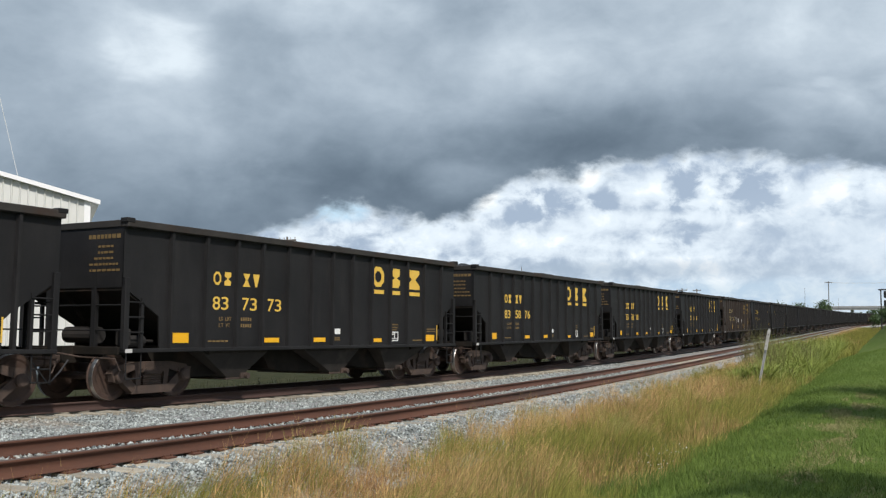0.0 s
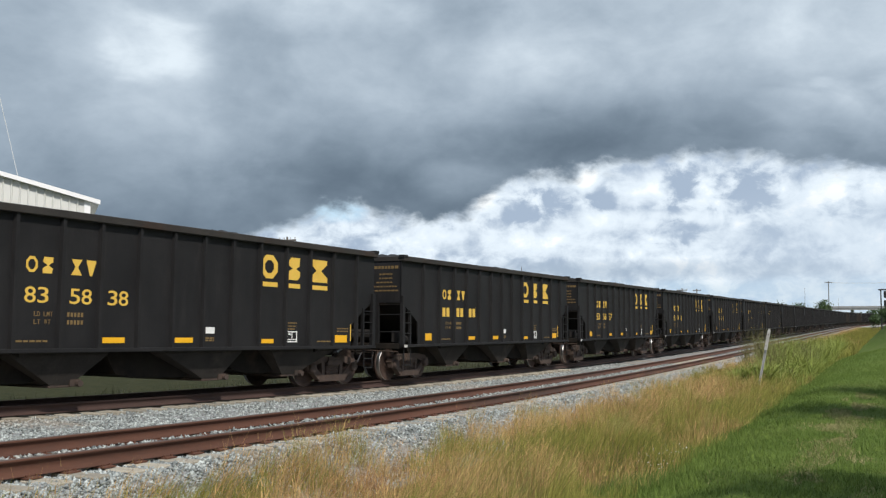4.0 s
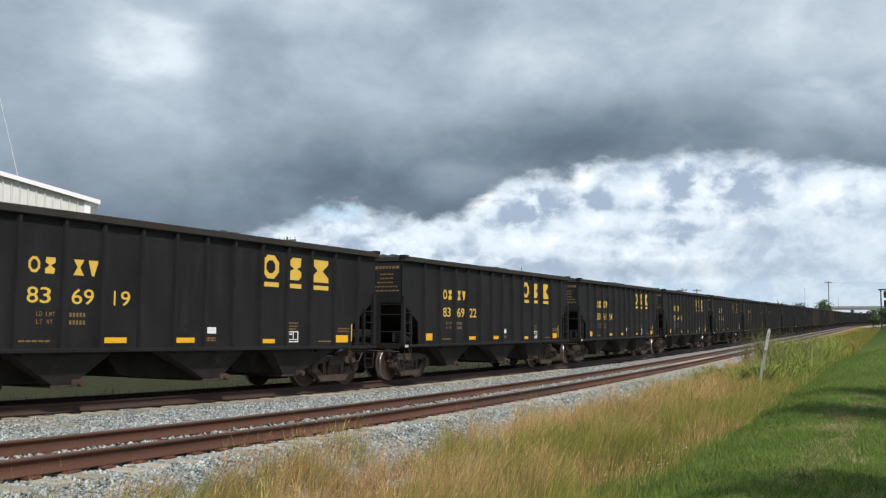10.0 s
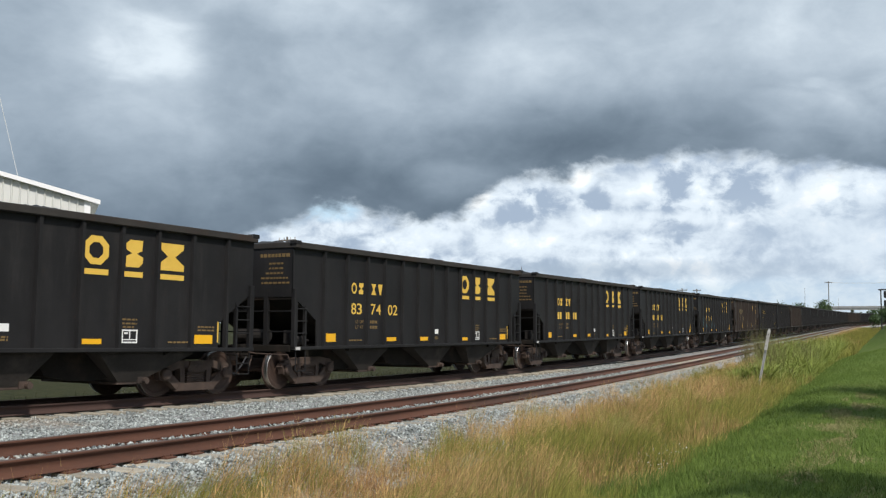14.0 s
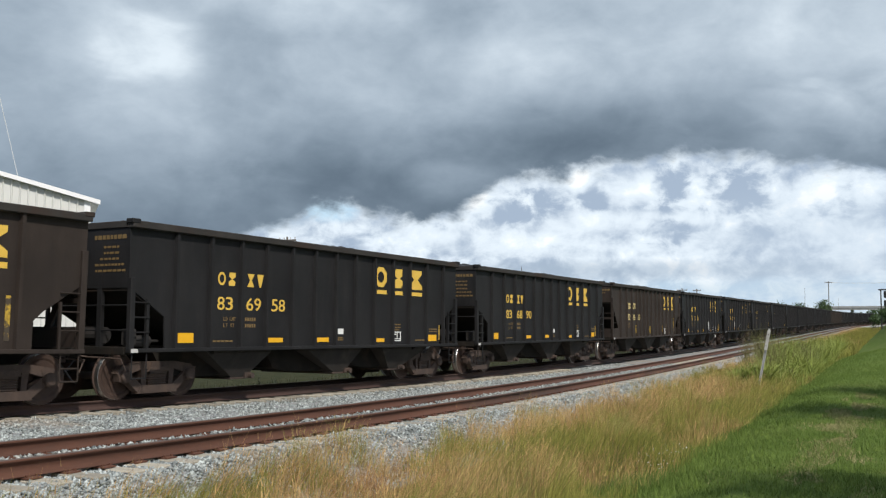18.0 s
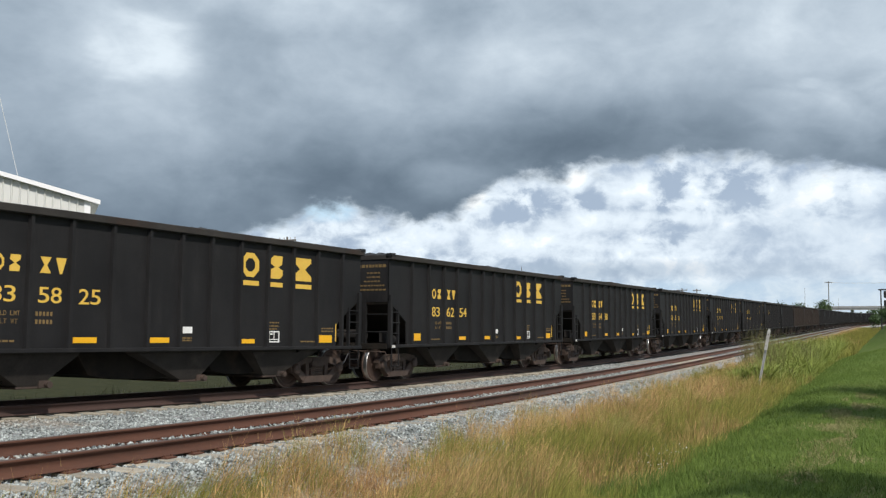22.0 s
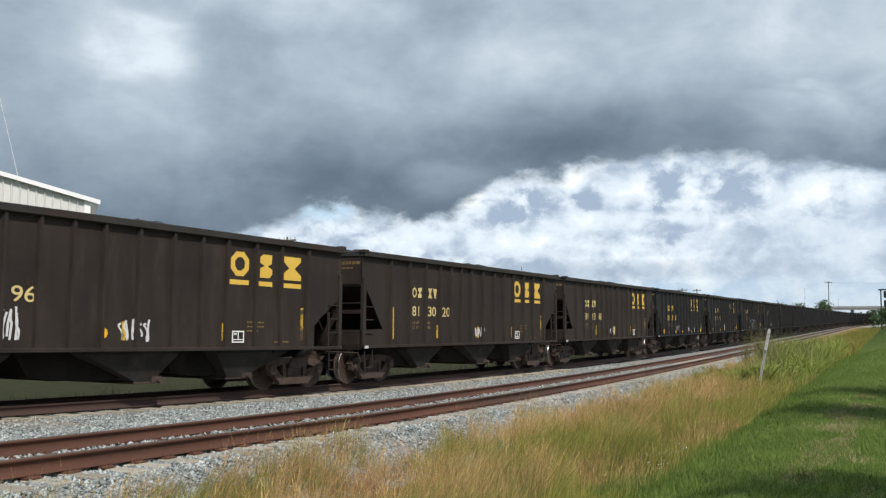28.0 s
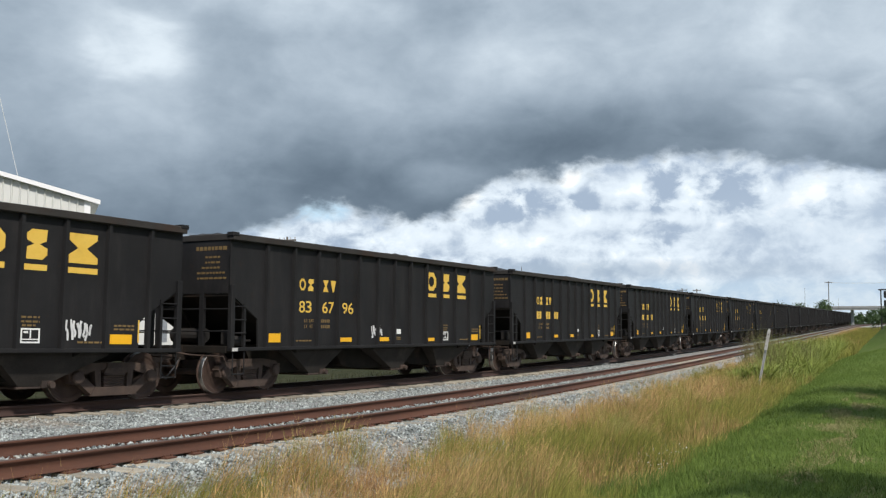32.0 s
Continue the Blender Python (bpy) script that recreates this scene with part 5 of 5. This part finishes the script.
def leaf_cloud(rng, n, centre, radius, size):
    """Leaf cards in uneven clumps: vertices and quads."""
    c = np.asarray(centre)
    lumps = rng.normal(0, 1, (max(6, n // 60), 3))
    lumps = lumps / np.linalg.norm(lumps, axis=1)[:, None] * rng.uniform(0.35, 1.0, (len(lumps), 1)) * np.asarray(radius)
    own = lumps[rng.integers(0, len(lumps), n)] + rng.normal(0, 0.22, (n, 3)) * np.asarray(radius)
    p = c + own
    u = rng.normal(0, 1, (n, 3))
    u = u / np.linalg.norm(u, axis=1)[:, None]
    v = np.cross(u, rng.normal(0, 1, (n, 3)))
    v = v / np.linalg.norm(v, axis=1)[:, None]
    s = size * rng.uniform(0.6, 1.3, (n, 1))
    quad = np.stack([p - u * s, p + v * s * 0.45, p + u * s, p - v * s * 0.45], 1)
    faces = np.arange(n * 4).reshape(n, 4)
    return quad.reshape(-1, 3), faces


def tree(name, x, y, z, height, spread, leaves, size, label, category="tree", trunk=0.2, seed=1):
    rng = np.random.default_rng(seed)
    r = random.Random(seed)
    root = tagged(new(name), label, category)
    root.location = (x, y, z)
    bm = bmesh.new()
    tube(bm, (0, 0, -0.2), (0.1, 0, height * 0.5), trunk, trunk * 0.6, 9)
    for k in range(6):
        a = k * 1.05 + r.uniform(-0.3, 0.3)
        s = height * r.uniform(0.28, 0.5)
        tube(bm, (0.06, 0, s), (math.cos(a) * spread * 0.6, math.sin(a) * spread * 0.6, s + height * r.uniform(0.15, 0.35)), trunk * 0.4, trunk * 0.12, 6)
    part("trunk", bm, M["bark"], root)
    co, fa = leaf_cloud(rng, leaves, (0, 0, height * 0.66), (spread, spread, height * 0.30), size)
    part("crown", raw_mesh("crown", co, fa, M["leaf"]), None, root)
    return root


def gz(x, y):
    return float(ground_z(x, y))


# ---- weeds round the post ----
def weeds():
    rng = np.random.default_rng(8)
    n = 26000
    x = 40.3 + 50 * rng.random(n) ** 1.5
    y = rng.uniform(3.2, 6.4, n) + (x - 41.5) * 0.008
    clump = drift(x, y, 2.2, 2.5)
    k = clump + 0.2 * rng.random(n) > 0.40 + 0.003 * (x - 40)
    x, y, clump = x[k], y[k], clump[k]
    n = len(x)
    h = rng.uniform(0.45, 1.25, n) * (0.35 + 0.95 * clump) * (0.7 + 0.5 * drift(x, y, 0.8, 4.5))
    h = h * np.where(y > 0.117 * x, 0.62, 1.12)
    lean = np.stack([rng.normal(0.0, 0.42, n), rng.normal(-0.05, 0.42, n)], -1) + 0.7 * np.stack([drift(x, y, 0.6, 1.0) - 0.5, drift(x, y, 0.6, 2.0) - 0.5], -1)
    blades("weed_thicket", x, y, ground_z(x, y) - 0.02, h, rng.uniform(0.018, 0.045, n), lean, M["weed"], "bright green leafy weeds beside the marker post", rng, 4, 1.0)
    # feathery plumes that stand above the rest
    xs, ys, hs, ls = [], [], [], []
    for j in range(30):
        cx = rng.uniform(42, 62)
        cy = cx * math.tan(radians(rng.uniform(3.7, 7.7)))
        tall = rng.uniform(1.3, 2.7)
        m = int(rng.integers(40, 90))
        xs.append(cx + rng.normal(0, 0.25, m))
        ys.append(cy + rng.normal(0, 0.16, m))
        hs.append(tall * rng.uniform(0.45, 1.0, m))
        ls.append(np.stack([rng.normal(0.05, 0.16, m), rng.normal(0.12, 0.20, m)], -1))
    x, y, h = np.concatenate(xs), np.concatenate(ys), np.concatenate(hs)
    blades("tall_weed_stems", x, y, ground_z(x, y) - 0.02, h, rng.uniform(0.008, 0.02, len(x)), np.concatenate(ls), M["stem"], "tall feathery weed stems beside the rails", rng, 3)
    bases = [(42.6, 4.5, 0.42), (44.5, 4.2, 0.5), (47.5, 4.5, 0.5), (41.0, 5.1, 0.4)]
    for k, (bx, by, r) in enumerate(bases):
        root = tagged(new("weed_bush"), "leafy light green weed bush in the ditch", "bush", group="weed bushes by the post")
        root.location = (bx, by, gz(bx, by))
        bm = bmesh.new()
        for j in range(7):
            a = j * 0.9
            tube(bm, (0, 0, -0.05), (math.cos(a) * r * 0.7, math.sin(a) * r * 0.7, r * (0.9 + 0.1 * j)), 0.02, 0.006, 5)
        part("stems", bm, M["bark"], root)
        co, fa = leaf_cloud(np.random.default_rng(40 + k), 420, (0, 0, r * 0.9), (r, r, r * 0.8), 0.06)
        part("foliage", raw_mesh("foliage", co, fa, M["weed"]), None, root)
    n = 60
    x = 16.2 + rng.normal(0, 0.75, n)
    y = 3.50 + rng.normal(0, 0.16, n)
    r = rng.uniform(0.006, 0.014, n)
    base = np.array([(1, 0, 0), (0, 1, 0), (-1, 0, 0), (0, -1, 0), (0, 0, 0.8)])
    co = base[None] * r[:, None, None] + np.stack([x, y, ground_z(x, y) + rng.uniform(0.12, 0.34, n)], -1)[:, None, :]
    tri = np.array([(0, 1, 4), (1, 2, 4), (2, 3, 4), (3, 0, 4)])
    faces = (tri[None] + (np.arange(n) * 5)[:, None, None]).reshape(-1, 3)
    tagged(new("wild_flowers", raw_mesh("wild_flowers", co.reshape(-1, 3), faces, M["flower"])), "small white wildflowers in the ditch grass", "flower", kind="stuff")


def far_side_weeds():
    """Low weeds on the slope behind the train, their colour darkened for shade."""
    rng = np.random.default_rng(31)
    n = 26000
    x = 8.0 + 110 * rng.random(n) ** 1.6
    y = track_line(x)[0] + 2.6 + rng.random(n) * 7.0
    k = drift(x, y, 1.2, 3.0) + 0.3 * rng.random(n) > 0.42
    x, y = x[k], y[k]
    n = len(x)
    h = rng.uniform(0.15, 0.5, n) * (0.5 + drift(x, y, 1.4, 6.0))
    lean = np.stack([rng.normal(0.1, 0.3, n), rng.normal(0, 0.3, n)], -1)
    blades("far_side_weeds", x, y, ground_z(x, y) - 0.05, h, rng.uniform(0.015, 0.04, n), lean, M["shaded_weed"], "low olive green weeds behind the train, shade put into their colour", rng, 2)


weeds()
far_side_weeds()


# ---- leaning marker post ----
def marker_post():
    root = tagged(new("marker_post"), "leaning grey-white metal marker post in the weeds", "post")
    root.matrix_basis = Matrix.Translation((39.32, 4.75, gz(39.32, 4.75))) @ Matrix.Rotation(radians(11.5), 4, "X")
    bm = bmesh.new()
    prism(bm, [(-0.03, -0.045), (0.03, -0.045), (0.03, 0.045), (0.018, 0.045), (0.018, -0.03), (-0.03, -0.03)], -0.25, 2.2, "z")
    part("post", bm, M["post"], root)
    bm = bmesh.new()
    prism(bm, [(-0.055, 1.45), (0.055, 1.45), (0.055, 2.19), (0.025, 2.27), (-0.025, 2.27), (-0.055, 2.19)], -0.05, -0.036, "x")
    part("plate", bm, M["post"], root, "narrow white weathered sign plate")
    for z in (1.6, 2.05):
        bm = bmesh.new()
        tube(bm, (-0.062, 0, z), (-0.03, 0, z), 0.02, None, 8)
        part("bolt", bm, M["dark_metal"], root)


marker_post()


# ---- white metal building behind the train ----
def white_building():
    root = tagged(new("metal_building"), "white ribbed sheet-metal industrial building with low annex", "building")
    base = gz(53.4, 52.55)
    root.matrix_basis = Matrix.Translation((53.1, 52.85, base)) @ Matrix.Rotation(radians(-43.0), 4, "Z")
    H, rise, half = 10.80 - base, 0.262, 19.0
    bm = bmesh.new()
    prism(bm, [(-2 * half, -0.3), (0, -0.3), (0, H), (-half, H + rise * half), (-2 * half, H)], 0.0, 34.0, "y")
    part("wall", bm, M["metal_white"], root)
    for k in range(66):
        x = -0.80 - k * 0.55
        top = H + rise * min(-x, 2 * half + x) - 0.02
        bm = bmesh.new()
        prism(bm, [(x - 0.07, 0.0), (x + 0.07, 0.0), (x + 0.035, -0.10), (x - 0.035, -0.10)], -0.2, top, "z")
        part("wall_rib", bm, M["metal_white"], root)
    bm = bmesh.new()
    prism(bm, [(-0.34, -0.13), (0.09, -0.13), (0.09, 0.3), (0.003, 0.3), (0.003, -0.003), (-0.34, -0.003)], -0.2, H - 0.02, "z")
    part("corner_trim", bm, M["white_trim"], root)
    for s in (0, 1):
        def at(x):
            return x if s == 0 else -2 * half - x
        bm = bmesh.new()
        pts = [(at(0.7), H - 0.7 * rise + 0.02), (at(0.7), H - 0.7 * rise + 0.20), (-half, H + rise * half + 0.20), (-half, H + rise * half + 0.02)]
        prism(bm, pts, -0.34, 34.3, "y")
        part("roof", bm, M["metal_white"], root)
        bm = bmesh.new()
        pts = [(at(0.75), H - 0.75 * rise - 0.08), (at(0.75), H - 0.75 * rise + 0.24), (-half, H + rise * half + 0.24), (-half, H + rise * half - 0.08)]
        prism(bm, pts, -0.40, -0.345, "y")
        part("rake_trim", bm, M["white_trim"], root)
    bm = bmesh.new()
    prism(bm, [(0.1, 2.0), (9.6, 2.0), (9.6, 16.0), (0.1, 16.0)], -0.3, 5.2, "z")
    annex = part("annex", bm, M["metal_white"], root)
    for k in range(4):
        bm = bmesh.new()
        box(bm, 1.0 + k * 2.2, 1.5 + k * 2.2, 1.94, 1.997, 1.2, 3.4, 0.01)
        part("annex_window", bm, M["glass"], annex)
    bm = bmesh.new()
    prism(bm, [(1.7, 5.202), (16.2, 5.8), (16.2, 5.9), (1.7, 5.32)], 0.12, 9.9, "x")
    part("annex_roof", bm, M["metal_white"], root)


white_building()


def cable(name, p, q, r, sag, label):
    bm = bmesh.new()
    p, q = Vector(p), Vector(q)
    rope(bm, [p.lerp(q, k / 8) - Vector((0, 0, sag * 4 * (k / 8) * (1 - k / 8))) for k in range(9)], r)
    ob = new(name, mesh_of(name, bm, M["metal_white"]))
    return tagged(ob, label, "cable")


cable("guy_wire", (48.7, 61.0, 28.9), (51.66, 58.44, 12.6), 0.02, 0.05, "thin pale guy wire above the white building roof")


# ---- power poles beyond the train ----
def power_pole(x, y, top, arm, label):
    z = gz(x, y)
    root = tagged(new("power_pole"), label, "pole", group="power poles beyond the train")
    root.location = (x, y, z)
    bm = bmesh.new()
    tube(bm, (0, 0, -0.5), (0, 0, top - z), 0.19 if arm else 0.07, 0.12 if arm else 0.04, 9)
    part("mast", bm, M["pole"], root)
    if arm:
        bm = bmesh.new()
        box(bm, -0.08, 0.08, -arm, arm, top - z - 0.55, top - z - 0.35, 0.01)
        part("crossarm", bm, M["pole"], root)
        for k in (-0.9, -0.35, 0.35, 0.9):
            bm = bmesh.new()
            tube(bm, (0, arm * k, top - z - 0.35), (0, arm * k, top - z - 0.08), 0.05, 0.07, 8)
            part("insulator", bm, M["post"], root)
    return root


power_pole(349.5, 19.05, 15.65, 1.2, "tall grey wooden power pole with a crossarm")
power_pole(245.5, 47.45, 10.4, 1.3, "grey wooden power pole with insulators")
power_pole(275.6, 49.2, 11.2, 1.1, "grey wooden power pole with insulators")
power_pole(99.6, 66.9, 12.4, 1.25, "grey wooden power pole with insulators")
power_pole(140.8, 51.6, 10.5, 0.0, "slim grey pole without crossarm")
power_pole(299.1, 22.75, 11.84, 0.0, "slim grey pole without crossarm")
power_pole(520.0, 24.0, 14.0, 0.0, "slim grey pole without crossarm")


for k in (-1.0, 1.0):
    cable("power_line", (349.5, 19.05 + k, 15.2), (352.5 + k, -9.0, 15.3), 0.03, 0.35, "thin power line running from the tall pole")


# ---- overpass, far down the line ----
def overpass():
    root = tagged(new("overpass"), "pale concrete road overpass crossing the tracks", "bridge")
    root.location = (600.0, 0, 0)
    bm = bmesh.new()
    box(bm, -5, 5, -150, 38, 8.9, 10.2)
    part("deck", bm, M["concrete"], root)
    for x in (-5.2, 5.0):
        bm = bmesh.new()
        box(bm, x, x + 0.2, -150, 38, 9.9, 11.0)
        part("parapet", bm, M["concrete"], root)
    for y in (-60, -30, 0.5, 20.5, 36):
        bm = bmesh.new()
        tube(bm, (0, y, -3), (0, y, 8.92), 0.9, None, 12)
        part("column", bm, M["concrete"], root)
    bm = bmesh.new()
    prism(bm, [(-150.0, -4.0), (-150.0, 8.8), (-95.0, 8.8), (-60.0, -4.0)], -5.0, 5.0, "x")
    part("abutment", bm, M["concrete"], root)


overpass()


# ---- signal mast by the line ----
def signal_mast():
    z = gz(160, 1.45)
    root = tagged(new("signal_mast"), "dark railway signal mast with black heads", "signal")
    root.location = (160.0, 1.45, z)
    top = 6.95 - z
    bm = bmesh.new()
    tube(bm, (0, 0, -0.3), (0, 0, top), 0.10, 0.09, 10)
    part("mast", bm, M["dark_metal"], root)
    bm = bmesh.new()
    box(bm, -0.12, 0.12, -1.5, 0.35, top - 0.22, top, 0.02)
    part("bracket", bm, M["dark_metal"], root)
    for zz in (top - 1.35, top - 2.75):
        bm = bmesh.new()
        box(bm, -0.28, 0.12, -0.98, -0.38, zz, zz + 1.05, 0.06)
        h = part("signal_head", bm, M["dark_metal"], root)
        for k in range(2):
            bm = bmesh.new()
            tube(bm, (-0.55, -0.68, zz + 0.28 + k * 0.48), (-0.27, -0.68, zz + 0.28 + k * 0.48), 0.17, 0.15, 12)
            part("hood", bm, M["dark_metal"], h)


signal_mast()

# ---- trees and far woods ----
tree("tree", 349.0, 20.8, gz(349, 20.8), 9.6, 2.6, 1500, 0.30, "dark green broadleaf tree beyond the train", seed=3)
tree("tree", 338.9, 27.5, gz(339, 27.5), 8.1, 3.4, 1400, 0.30, "low dark green tree beyond the train", seed=4)
tree("tree", 347.0, 33.0, gz(347, 33.0), 9.1, 1.2, 500, 0.26, "small dark tree far beyond the train", seed=21, trunk=0.15)
tree("tree", 350.0, 35.0, gz(350, 35.0), 9.3, 1.1, 500, 0.26, "small dark tree far beyond the train", seed=22, trunk=0.15)
tree("tree", 150.0, 0.75, gz(150, 0.75), 2.6, 1.0, 1800, 0.13, "small dark green tree on the grassy bank", seed=5, trunk=0.08)
for k, by in enumerate((3.2, 2.4, 1.6)):
    bz = gz(200.0 + k, by)
    tree("roadside_bush", 200.0 + k * 1.3, by, bz, max(1.4, 3.8 - 0.12 * (k % 2) - bz), 0.95, 700, 0.15, "rounded green bush at the bend of the line", "bush", 0.05, 50 + k)
tree("shade_tree", 21.0, -4.6, gz(21.0, -4.6), 9.5, 2.5, 1500, 0.26, "broadleaf tree shading the mown lawn", seed=7)
tree("shade_tree", 26.5, -5.2, gz(26.5, -5.2), 9.0, 2.4, 1400, 0.26, "broadleaf tree shading the mown lawn", seed=12)
tree("shade_tree", 7.2, -4.4, gz(7.2, -4.4), 9.5, 2.4, 950, 0.26, "broadleaf tree shading the mown lawn", seed=8)


def far_woods():
    rng = np.random.default_rng(9)
    cos, fas, k = [], [], 0
    for j in range(90):
        y = -60 + j * 1.8 + rng.uniform(-1.5, 1.5)
        x = 680 + rng.uniform(-20, 40)
        if abs(y - float(track_line(x)[0])) < 9:
            continue
        h = rng.uniform(8.5, 11.5)
        co, fa = leaf_cloud(rng, 260, (x, y, h * 0.45 - 0.6), (3.4, 3.4, h * 0.45), 0.75)
        cos.append(co)
        fas.append(fa + k)
        k += len(co)
    tagged(new("far_woods", raw_mesh("far_woods", np.concatenate(cos), np.concatenate(fas), M["leaf"])), "low dark green woods behind the overpass", "woods", kind="stuff")


far_woods()


motions()
